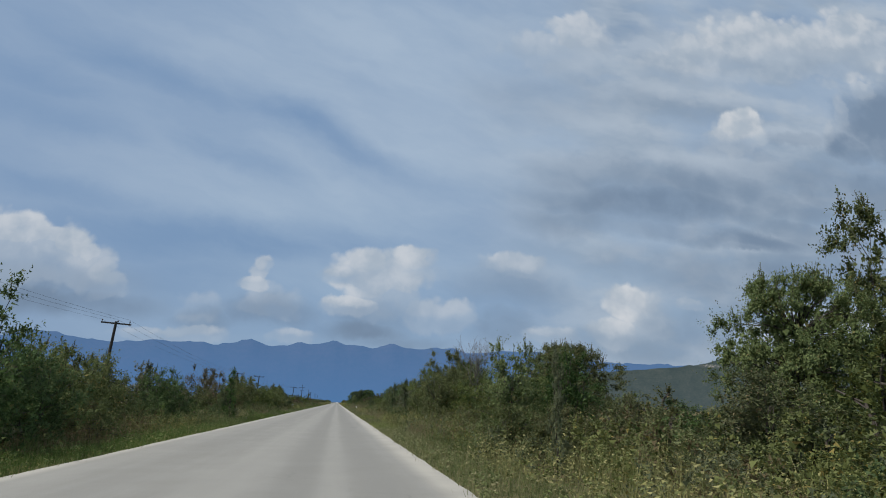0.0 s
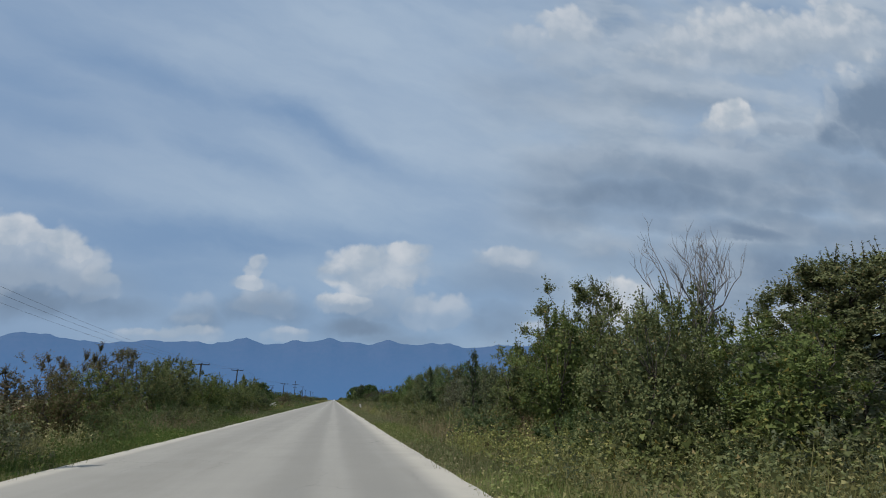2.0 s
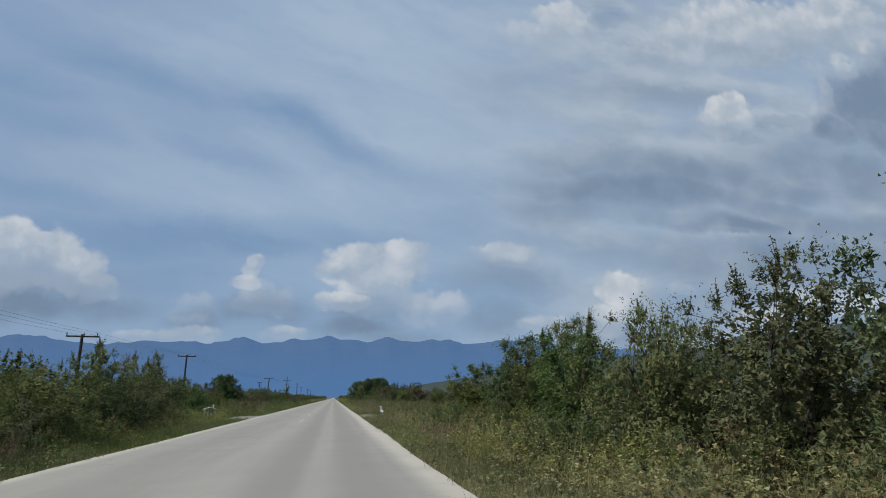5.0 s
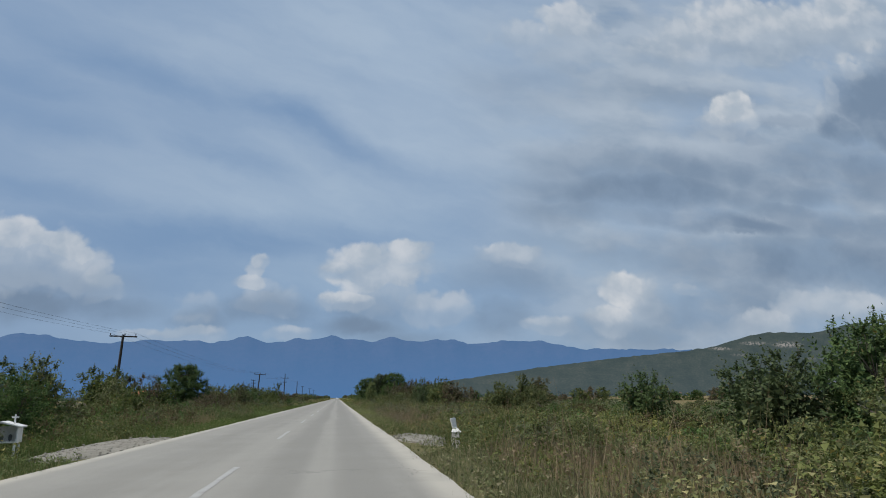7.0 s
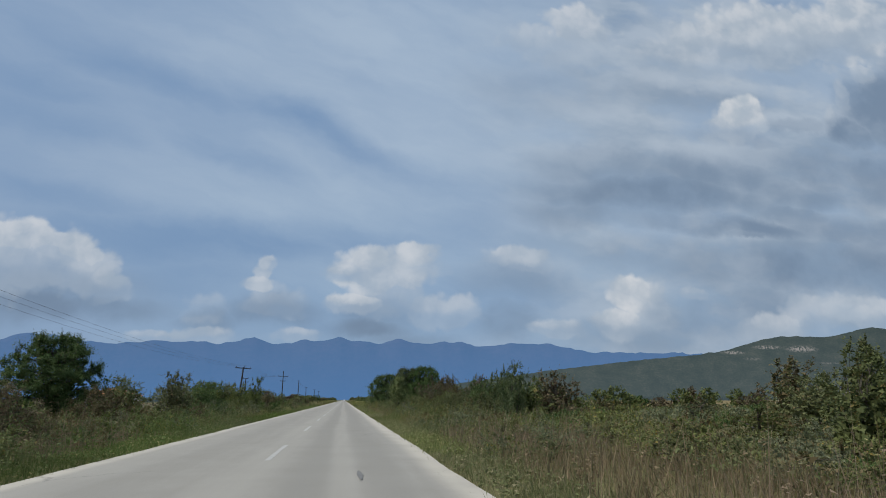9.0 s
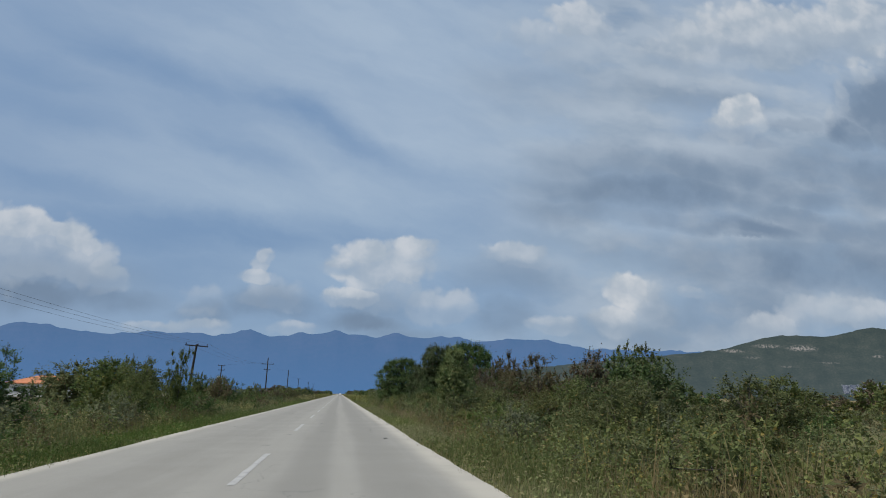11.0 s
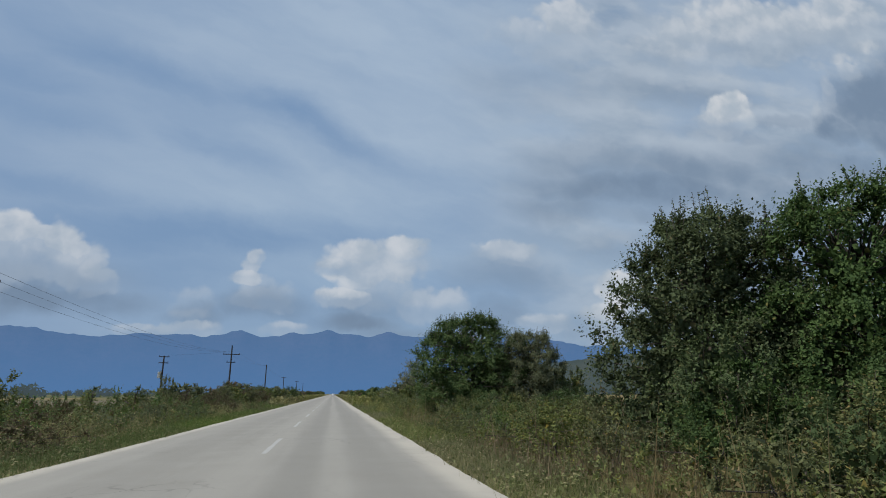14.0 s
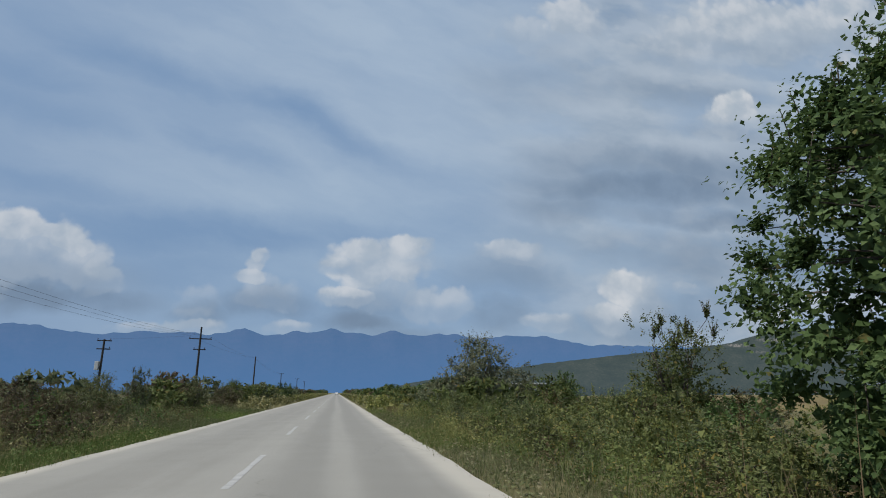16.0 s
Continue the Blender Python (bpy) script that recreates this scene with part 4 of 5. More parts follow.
def plants_right():
    g = "roadside scrub"
    # from 12 to 59 m
    stand(g, 67, 0, (
        ("spire", "pale", 4.3, 12.0, 2.4, .22), ("bush_b", "olive", 9.2, 12.6, 2.2, 1.8), ("bush_a", "olive", 16.0, 15.0, 4.2, 2.0), ("great", "fresh", 13.6, 16.8, 5.4, 2.5),
        ("ash", "olive", 17.4, 17.4, 8.6, 2.2), ("bush_a", "fresh", 5.2, 18.4, 3.2, 1.25), ("bush_c", "dark", 7.2, 19.0, 3.1, 1.2), ("bush_a", "olive", 6.1, 21.0, 1.7, 1.3), ("bush_b", "olive", 4.7, 16.6, 1.3, 1.1), ("bush_b", "yellow", 6.0, 16.4, 1.3, 1.2), ("bush_b", "olive", 8.0, 17.0, 1.7, 1.5),
        ("bush_a", "yellow", 8.0, 31.2, 1.9, 1.7), ("bush_b", "olive", 12.8, 38.0, 3.2, 2.2), ("bush_a", "olive", 8.6, 40.0, 3.0, 1.8), ("bush_b", "olive", 6.2, 41.2, 3.2, 1.9),
        ("bush_c", "olive", 6.6, 47.2, 4.0, 1.3), ("bush_a", "olive", 8.9, 47.6, 4.0, 2.0), ("bush_b", "olive", 8.0, 42.6, 3.7, 1.8), ("great", "olive", 17.9, 47.9, 6.2, 4.6), ("bush_c", "olive", 6.9, 52.4, 3.4, 1.5),
        ("ash", "olive", 8.7, 50.4, 5.7, 2.2), ("bush_a", "olive", 8.6, 50.8, 4.5, 2.0), ("bush_a", "olive", 12.4, 55.0, 3.9, 2.0), ("bush_a", "olive", 9.8, 45.8, 4.7, 2.0), ("spire", "dark", 6.0, 56.2, 3.4, .55), ("bush_b", "olive", 8.4, 56.4, 3.0, 1.8), ("bush_b", "pale", 7.5, 59.6, 3.0, 1.6),
    ))
    # from 62 to 98 m
    stand(g, 67, 20, (
        ("bush_b", "olive", 8.6, 62.0, 2.7, 1.9), ("bush_a", "dark", 10.9, 64.2, 4.5, 1.8), ("bush_a", "pale", 7.2, 64.6, 2.5, 1.5), ("great", "dark", 13.6, 65.2, 5.6, 2.6),
        ("bush_b", "rusty", 10.6, 66.4, 2.9, 1.6), ("bush_c", "olive", 7.2, 66.8, 3.2, 1.3), ("bush_a", "dark", 8.9, 69.6, 3.7, 1.5), ("bush_c", "olive", 10.6, 70.6, 3.5, 1.5),
        ("bush_b", "dark", 7.6, 71.2, 3.4, 1.8), ("bush_a", "dark", 9.6, 74.4, 3.8, 2.0), ("bush_b", "olive", 8.6, 67.6, 3.2, 1.8), ("spire", "dark", 6.4, 71.6, 3.5, .4), ("bush_b", "dark", 7.4, 76.0, 3.7, 1.9), ("bush_a", "olive", 7.8, 80.0, 3.7, 1.7),
        ("bush_b", "olive", 7.2, 83.4, 3.3, 1.7), ("bush_b", "olive", 9.6, 86.0, 3.2, 2.0), ("bush_c", "fresh", 6.8, 86.5, 3.0, 1.3), ("bush_a", "dark", 7.6, 89.6, 3.3, 1.6),
        ("bush_a", "olive", 7.6, 93.2, 3.2, 1.7), ("bush_b", "olive", 9.4, 96.0, 2.8, 1.7), ("ash", "olive", 11.0, 98.2, 4.9, 2.0), ("bush_b", "dark", 8.6, 98.8, 1.9, 1.9),
    ))
    # from 99 to 187 m
    stand(g, 67, 40, (
        ("ash", "dark", 9.1, 99.8, 4.2, 2.4), ("ash", "olive", 6.9, 101.8, 2.9, 1.4), ("bush_b", "dark", 9.6, 101.2, 2.6, 2.0), ("bush_b", "dark", 11.9, 112.4, 2.5, 1.8), ("bush_b", "olive", 7.4, 102.8, 1.7, 1.4), ("bush_a", "dark", 15.6, 111.0, 3.3, 1.9), ("bush_b", "dark", 14.2, 112.0, 3.2, 1.9),
        ("bush_b", "dark", 17.0, 114.5, 3.7, 2.3), ("bush_a", "dark", 12.8, 114.6, 2.2, 1.4), ("bush_b", "dark", 13.4, 122.8, 2.3, 1.6), ("bush_b", "olive", 11.6, 140.7, 2.3, 1.6),
        ("bush_a", "olive", 14.6, 141.5, 2.1, 1.3), ("bush_c", "olive", 14.2, 144.2, 2.9, 1.1), ("bush_b", "olive", 16.0, 148.0, 2.2, 1.8), ("bush_c", "rusty", 18.2, 152.0, 2.9, 1.5),
        ("bush_a", "dark", 8.4, 159.6, 3.1, 1.0), ("bush_a", "olive", 10.4, 164.2, 2.6, 1.5), ("bush_b", "rusty", 12.6, 166.0, 3.0, 2.2), ("bush_b", "olive", 8.6, 181.5, 1.9, 1.7),
        ("bush_a", "dark", 11.9, 183.9, 3.1, 1.5), ("bush_b", "dark", 13.9, 184.6, 2.9, 1.7), ("sapling", "fresh", 5.0, 186.6, 3.3, 1.0), ("bush_b", "olive", 5.6, 188.0, 1.7, 1.3), ("bush_b", "olive", 6.4, 184.6, 1.5, 1.4), ("bush_b", "olive", 7.2, 174.0, 1.6, 1.6), ("bush_a", "olive", 8.6, 177.0, 1.8, 1.7), ("bush_b", "yellow", 6.4, 178.6, 1.4, 1.5), ("bush_b", "olive", 9.8, 172.6, 1.8, 1.8), ("bush_b", "dark", 11.6, 187.6, 2.2, 1.8),
    ))
    # from 188 to 213 m
    stand(g, 67, 60, (
        ("bush_b", "olive", 6.7, 188.6, 1.7, 1.3), ("twiggy", "rusty", 9.6, 190.0, 3.5, 1.7), ("bush_a", "olive", 15.6, 190.2, 4.1, 2.0), ("bush_b", "rusty", 13.4, 191.0, 3.7, 1.9),
        ("bush_b", "rusty", 10.9, 191.4, 2.6, 1.7), ("bush_a", "rusty", 14.0, 194.6, 3.2, 1.8), ("twiggy", "rusty", 8.6, 195.6, 3.0, 1.4), ("twiggy", "rusty", 10.6, 199.4, 2.9, 1.2),
        ("twiggy", "olive", 13.0, 199.8, 3.0, 1.2), ("bush_a", "rusty", 14.8, 203.2, 2.6, 1.9), ("bush_b", "dark", 12.2, 204.0, 2.4, 2.0), ("bush_b", "rusty", 13.8, 205.4, 2.4, 1.7),
        ("bush_b", "dark", 7.0, 208.6, 1.9, 1.5), ("bush_a", "pale", 9.6, 208.8, 1.8, 1.5), ("bush_b", "pale", 11.8, 208.8, 2.0, 1.7), ("bush_b", "dark", 7.6, 210.0, 2.0, 1.6),
        ("bush_b", "rusty", 13.6, 211.4, 4.5, 2.2), ("great", "dark", 8.2, 211.3, 5.3, 2.75), ("great", "dark", 10.2, 209.2, 5.4, 2.6), ("bush_b", "dark", 7.0, 209.2, 2.7, 1.8), ("bush_b", "dark", 9.4, 206.6, 2.7, 2.0), ("bush_b", "dark", 11.6, 205.8, 2.7, 1.8), ("bush_b", "olive", 6.6, 200.0, 1.6, 1.6), ("bush_a", "olive", 7.4, 196.4, 1.7, 1.6), ("bush_b", "yellow", 5.9, 204.6, 1.4, 1.4), ("bush_b", "olive", 9.0, 198.0, 1.9, 1.8), ("bush_a", "rusty", 12.6, 207.2, 3.8, 1.6), ("bush_b", "dark", 15.6, 212.0, 2.7, 2.2), ("bush_b", "dark", 12.4, 213.6, 3.2, 2.2),
    ))
    # from 217 to 292 m
    stand(g, 67, 80, (
        ("bush_b", "olive", 7.4, 217.4, 1.2, 1.5), ("bush_a", "dark", 8.6, 222.0, 1.4, 1.4), ("bush_b", "olive", 8.2, 228.4, 1.6, 1.5), ("bush_b", "dark", 10.8, 228.8, 2.0, 1.7),
        ("bush_b", "dark", 6.2, 229.0, 1.5, 1.4), ("bush_b", "olive", 4.9, 229.4, 1.3, 1.0), ("great", "dark", 6.7, 230.2, 5.2, 3.15), ("great", "pale", 9.5, 228.8, 4.3, 2.1), ("bush_a", "olive", 11.9, 229.8, 2.6, 1.3),
        ("bush_b", "olive", 7.6, 241.5, 1.4, 1.4), ("twiggy", "olive", 11.4, 245.8, 4.2, 1.9), ("bush_b", "olive", 12.0, 247.0, 2.6, 1.9), ("bush_b", "olive", 11.0, 257.5, 2.2, 1.9), ("bush_b", "pale", 8.0, 261.4, 4.6, 3.3), ("bush_a", "pale", 11.4, 264.5, 2.6, 1.8),
        ("bush_b", "dark", 20.0, 279.8, 3.2, 2.0),
    ))
    bare_tree(9.9, 45.2, 6.6, 1.9, 3)
    bare_tree(14.1, 72.8, 5.6, 1.6, 5)
    bare_tree(12.4, 57.0, 7.4, 1.3, 8)
    bare_tree(10.0, 202.4, 3.6, 1.1, 9)


def plants_left():
    g = "roadside scrub"
    # from 15 to 82 m
    stand(g, 83, 0, (
        ("bush_a", "dark", -7.4, 15.0, 2.6, 1.3), ("bush_c", "dark", -8.8, 17.0, 4.5, 1.6), ("bush_b", "dark", -7.5, 17.6, 2.4, 1.4), ("bush_a", "olive", -8.2, 20.4, 2.8, 1.6), ("bush_b", "olive", -8.4, 24.4, 2.8, 1.6), ("bush_b", "olive", -11.0, 25.6, 3.3, 1.9),
        ("bush_b", "olive", -10.4, 30.4, 2.8, 1.8), ("bush_a", "dark", -8.2, 32.2, 2.7, 1.3), ("bush_a", "olive", -12.8, 33.0, 3.4, 2.0), ("bush_b", "dark", -8.4, 35.2, 2.2, 1.3), ("bush_b", "rusty", -9.2, 37.4, 1.9, 1.5), ("spire", "dark", -6.5, 41.6, 3.2, .5),
        ("bush_c", "pale", -12.0, 42.2, 3.4, 1.4), ("bush_a", "dark", -6.9, 42.2, 2.2, .75), ("bush_b", "olive", -9.4, 46.5, 2.2, 1.7), ("bush_b", "rusty", -8.0, 49.6, 2.0, 1.3),
        ("bush_b", "olive", -8.8, 54.0, 2.3, 1.5), ("twiggy", "rusty", -10.4, 55.0, 3.0, 1.5), ("twiggy", "rusty", -12.0, 67.0, 4.0, 1.9), ("bush_a", "olive", -9.6, 69.3, 3.6, 1.9),
        ("bush_b", "olive", -8.2, 72.0, 2.7, 1.6), ("bush_a", "olive", -10.8, 74.4, 4.0, 2.3), ("bush_b", "olive", -10.0, 66.4, 3.4, 2.0), ("bush_b", "olive", -8.2, 75.6, 3.0, 1.6), ("twiggy", "rusty", -15.5, 78.4, 5.1, 2.2), ("bush_b", "olive", -9.4, 80.0, 2.6, 1.8), ("bush_a", "olive", -11.4, 82.6, 2.9, 1.7),
    ))
    # from 86 to 178 m
    stand(g, 83, 20, (
        ("bush_b", "olive", -8.4, 86.6, 2.4, 1.5), ("bush_b", "olive", -9.0, 92.0, 2.3, 1.6), ("bush_c", "olive", -11.2, 95.5, 3.0, 1.5), ("bush_a", "olive", -9.4, 98.0, 3.3, 1.9), ("bush_b", "olive", -7.7, 84.4, 2.1, 1.6), ("bush_a", "olive", -7.8, 90.0, 2.2, 1.7), ("bush_b", "dark", -7.7, 95.6, 2.2, 1.7), ("bush_b", "olive", -7.9, 101.2, 2.2, 1.6), ("bush_a", "olive", -10.0, 107.0, 3.8, 1.8), ("bush_c", "olive", -9.0, 104.0, 3.2, 1.4),
        ("spire", "olive", -9.5, 99.0, 3.8, .6), ("bush_a", "olive", -14.6, 118.6, 2.6, 1.6), ("bush_b", "dark", -9.6, 119.0, 2.1, 1.5), ("bush_a", "dark", -11.6, 121.0, 2.7, 1.5),
        ("bush_b", "olive", -12.4, 126.6, 3.1, 1.9), ("bush_b", "olive", -11.0, 135.5, 2.0, 1.5), ("bush_b", "olive", -13.8, 141.0, 2.6, 1.7), ("bush_a", "olive", -18.4, 152.0, 3.9, 2.4), ("bush_b", "olive", -16.0, 149.0, 3.2, 2.0),
        ("bush_b", "rusty", -9.4, 148.0, 1.7, 1.6), ("twiggy", "rusty", -14.5, 149.4, 3.2, 1.6), ("bush_b", "rusty", -9.6, 156.0, 1.8, 1.6), ("bush_b", "olive", -16.0, 158.6, 2.7, 2.0),
        ("great", "dark", -15.0, 164.4, 4.6, 2.8), ("bush_c", "olive", -9.8, 168.6, 2.9, 1.4), ("bush_b", "olive", -13.6, 171.0, 2.7, 2.0), ("bush_a", "dark", -10.2, 178.6, 2.5, 1.4),
    ))
    # from 186 to 291 m
    stand(g, 83, 40, (
        ("bush_b", "olive", -8.4, 186.4, 1.7, 1.3), ("bush_a", "olive", -10.0, 192.0, 2.9, 1.3), ("ash", "olive", -8.6, 193.8, 3.5, .8), ("bush_b", "olive", -9.6, 197.6, 2.2, 1.3),
        ("bush_b", "olive", -13.6, 199.0, 3.2, 2.2), ("bush_b", "olive", -12.4, 201.2, 3.0, 2.2), ("bush_b", "dark", -15.5, 206.0, 3.4, 2.9), ("bush_a", "olive", -16.4, 206.5, 3.4, 2.1),
        ("bush_b", "olive", -19.5, 208.6, 3.4, 3.0), ("bush_b", "rusty", -9.2, 209.5, 2.4, 1.7), ("vase", "olive", -11.8, 214.4, 3.1, .9), ("bush_a", "dark", -9.8, 215.4, 2.5, 1.6), ("bush_b", "olive", -11.6, 221.0, 2.7, 1.9),
        ("bush_a", "dark", -13.0, 219.0, 2.6, 1.3), ("vase", "olive", -10.3, 240.7, 2.6, .6), ("bush_b", "rusty", -8.2, 244.4, 1.5, 1.4), ("bush_b", "olive", -8.5, 250.2, 1.9, 1.4),
        ("bush_c", "pale", -9.4, 258.0, 2.4, .8), ("bush_b", "olive", -8.2, 264.0, 1.9, 1.5), ("bush_b", "rusty", -8.6, 277.0, 1.7, 1.7), ("bush_b", "olive", -10.3, 291.7, 2.5, 2.0),
    ))
    # from 330 to 330 m
    stand(g, 83, 60, (
        ("bush_a", "dark", -8.4, 330.0, 2.8, 2.0),
    ))


def plants_between():
    """Lower scrub that fills the hedge behind and between, and brambles at its foot."""
    rnd = random.Random(31)
    kinds, tones = ("lite",), ("olive", "olive", "olive", "pale", "dark", "rusty", "yellow")
    y = 4.0
    while y < 108:
        plant("lite", rnd.choice(tones), rnd.uniform(8.0, 10.5), y + 2.5, rnd.uniform(1.3, 2.0) * (.65 if 16 < y < 36 else 1), rnd.uniform(1.2, 1.8), rnd.uniform(0, 360), "roadside scrub")
        plant("lite", rnd.choice(tones), rnd.uniform(14, 22), y + 1, rnd.uniform(1.6, 2.6), rnd.uniform(1.5, 2.3), rnd.uniform(0, 360), "roadside scrub")
        if y < 95:
            plant(rnd.choice(kinds), rnd.choice(tones), rnd.uniform(9.6, 13.5), y, rnd.uniform(2.3, 3.1) * (.5 if 18 < y < 37 else 1), rnd.uniform(1.4, 2.0), rnd.uniform(0, 360), "roadside scrub")
        plant(rnd.choice(kinds), rnd.choice(tones), -rnd.uniform(11.2, 15.5), y + 1.5, rnd.uniform(1.9, 2.7), rnd.uniform(1.3, 1.9), rnd.uniform(0, 360), "roadside scrub")
        y += rnd.uniform(4.0, 6.0)
    while y < 250:
        if not 108 < y < 125:
            plant(rnd.choice(kinds), rnd.choice(tones), rnd.uniform(11, 26), y, rnd.uniform(1.1, 2.0) * (.65 if 124 < y < 150 else 1.0), rnd.uniform(1.2, 1.9), rnd.uniform(0, 360), "roadside scrub")
        plant(rnd.choice(kinds), rnd.choice(tones), -rnd.uniform(9.5, 15), y + 2, rnd.uniform(1.0, 1.9), rnd.uniform(1.1, 1.7), rnd.uniform(0, 360), "roadside scrub")
        y += rnd.uniform(6.0, 9.5)
    y = 3.0
    while y < 252:
        tall = .75 if 100 < y < 165 else 1.0
        plant("bramble", rnd.choice(("olive", "olive", "pale", "yellow", "olive", "dark")), rnd.uniform(4.4, 8.4), y, tall * rnd.uniform(.6, 1.3), rnd.uniform(.9, 1.6), rnd.uniform(0, 360), "brambles")
        if not 111 < y < 126:
            plant("bramble", rnd.choice(("olive", "olive", "pale", "rusty", "dark")), -rnd.uniform(6.5, 10.0), y + 1, tall * rnd.uniform(.7, 1.3), rnd.uniform(.9, 1.5), rnd.uniform(0, 360), "brambles")
        y += rnd.uniform(1.7, 2.4)
    y = 177.0
    while y < 262:
        plant("bramble", rnd.choice(("olive", "dark", "fresh", "yellow", "olive", "olive")), rnd.uniform(4.3, 7.4), y, rnd.uniform(.85, 1.3), rnd.uniform(1.1, 1.6), rnd.uniform(0, 360), "brambles")
        y += rnd.uniform(1.5, 2.0)
    # open heath beyond the verge and low scrub behind the brambles
    heath, distant, low = ({t: [] for t in ("olive", "rusty", "pale", "yellow", "dark", "fresh")} for _ in range(3))
    for k in range(210):
        y = rnd.uniform(108, 205)
        heath[rnd.choice(("olive", "olive", "rusty", "pale", "yellow", "dark"))].append((rnd.uniform(10, 34) + (y - 108) * rnd.random() * .15, y, rnd.uniform(.45, 1.0), rnd.uniform(.9, 1.9), rnd.uniform(0, 6.28)))
    for k in range(150):
        y = rnd.uniform(12, 108) if k < 50 else rnd.uniform(180, 275)
        heath[rnd.choice(("olive", "olive", "rusty", "dark", "yellow"))].append((rnd.uniform(7.5, 14) if k < 50 else rnd.uniform(7.5, 22), y, rnd.uniform(.9, 1.25), rnd.uniform(1.1, 1.9), rnd.uniform(0, 6.28)))
    # an unbroken bank of forbs and seedlings between the grass and the scrub
    for side in (1, -1):
        y = -8.0
        while y < 266:
            bare = (110 < y < 124) if side < 0 else (115 < y < 120)
            open_land = side > 0 and 104 < y < 165
            tones = ("olive", "yellow", "yellow", "pale", "rusty", "olive", "yellow") if side > 0 else ("olive", "fresh", "rusty", "dark", "olive", "rusty")
            tall = rnd.uniform(.8, 1.35) * (.7 if open_land else 1.0)
            edge = ROAD_R if side > 0 else -ROAD_L
            if not bare:
                low[rnd.choice(tones)].append((side * (edge + rnd.uniform(1.5, 2.6)), y + (14 if side > 0 and 128 < y < 142 else 0), tall * rnd.uniform(.3, .6), rnd.uniform(.5, .85), rnd.uniform(0, 6.28)))
            low[rnd.choice(tones)].append((side * (edge + rnd.uniform(2.6, 4.4) + (3.0 if side > 0 and 128 < y < 148 else 0)), y + .4, tall * rnd.uniform(.5, .95), rnd.uniform(.7, 1.15), rnd.uniform(0, 6.28)))
            low[rnd.choice(tones)].append((side * (edge + rnd.uniform(4.2, 7.0)), y + .8, tall * rnd.uniform(.7, 1.25), rnd.uniform(.9, 1.4), rnd.uniform(0, 6.28)))
            y += rnd.uniform(.9, 1.25)
    for k in range(420):
        y = rnd.uniform(100, 225)
        low[rnd.choice(("olive", "yellow", "pale", "rusty", "dark", "olive"))].append((rnd.uniform(8, 40), y, rnd.uniform(.35, .75), rnd.uniform(1.0, 1.8), rnd.uniform(0, 6.28)))
    for k in range(60):
        y = rnd.uniform(108, 290)
        heath[rnd.choice(("olive", "rusty", "rusty", "pale"))].append((-rnd.uniform(11, 22), y, rnd.uniform(.5, 1.1), rnd.uniform(.8, 1.6), rnd.uniform(0, 6.28)))
    for tone, rows in heath.items():
        if rows:
            scrub_stuff("heath_scrub", "low " + WORDS[tone] + " scrub scattered over the open heath", "knoll", tone, rows)
    for tone, rows in low.items():
        scrub_stuff("low_scrub", "knee-high " + WORDS[tone] + " scrub along the verge", "forb", tone, rows)
    # the scrub goes on down the road
    y = 256.0
    while y < 900:
        for side in (-1, 1):
            x = rnd.uniform(6.5, 11) if side > 0 else -rnd.uniform(9, 14)
            distant[rnd.choice(("olive", "olive", "dark", "pale", "rusty"))].append((x, y + rnd.uniform(-2, 2), rnd.uniform(1.6, 2.6) + max(0, (y - 420) * .004), rnd.uniform(1.7, 2.8), rnd.uniform(0, 6.28)))
        y += 6 + (y - 250) * .03
    # a hedgerow between the heath and the stubble
    for k in range(26):
        x = 19 + k * 2.3 + rnd.uniform(-.8, .8)
        distant[rnd.choice(("olive", "olive", "rusty", "dark"))].append((x, 196 + x * .22 + rnd.uniform(-3, 3), rnd.uniform(1.5, 3.1), rnd.uniform(1.4, 2.2), rnd.uniform(0, 6.28)))
    for tone, rows in distant.items():
        if rows:
            scrub_stuff("distant_scrub", WORDS[tone] + " scrub lining the road far ahead", "far", tone, rows)


def strip_mesh(name, seed, x0, x1, length, blades, tall, stalks, mat, lean=.3, clumped=True):
    """Grass blades and leafy stalks on a strip, as one mesh."""
    rs = np.random.RandomState(seed)
    n = blades
    where = np.stack([rs.uniform(x0, x1, n), rs.uniform(0, length, n), np.zeros(n)], 1)
    if clumped:
        tuft = np.stack([rs.uniform(x0, x1, n // 28), rs.uniform(0, length, n // 28)], 1)[rs.randint(0, n // 28, n)]
        pick = rs.random_sample(n) < .72
        where[pick, :2] = (tuft + rs.normal(0, .10, (n, 2)))[pick]
    where[:, 2] = -.16
    along = unit(rs.normal(0, lean, (n, 3)) + (0, 0, 1))
    size = tall * rs.uniform(.35, 1.15, n) * (.75 + .5 * rs.random_sample(n)) * np.where(rs.random_sample(n) < .10, 2.3, 1.0) + .10
    face = unit(rs.normal(0, 1, (n, 3)) * (1, 1, .2))
    m = 22
    foot = np.stack([rs.uniform(x0, x1, stalks), rs.uniform(0, length, stalks), np.full(stalks, -.1)], 1)
    dirs = unit(rs.normal(0, .18, (stalks, 3)) + (0, 0, 1))
    h = tall * rs.uniform(.4, 1.6, stalks) ** 1.2
    q = rs.uniform(.12, 1.0, (stalks, m))
    lw = foot[:, None] + dirs[:, None] * (h[:, None] * q)[..., None] + rs.normal(0, .06, (stalks, m, 3))
    return where, along, face, size, lw.reshape(-1, 3), rs


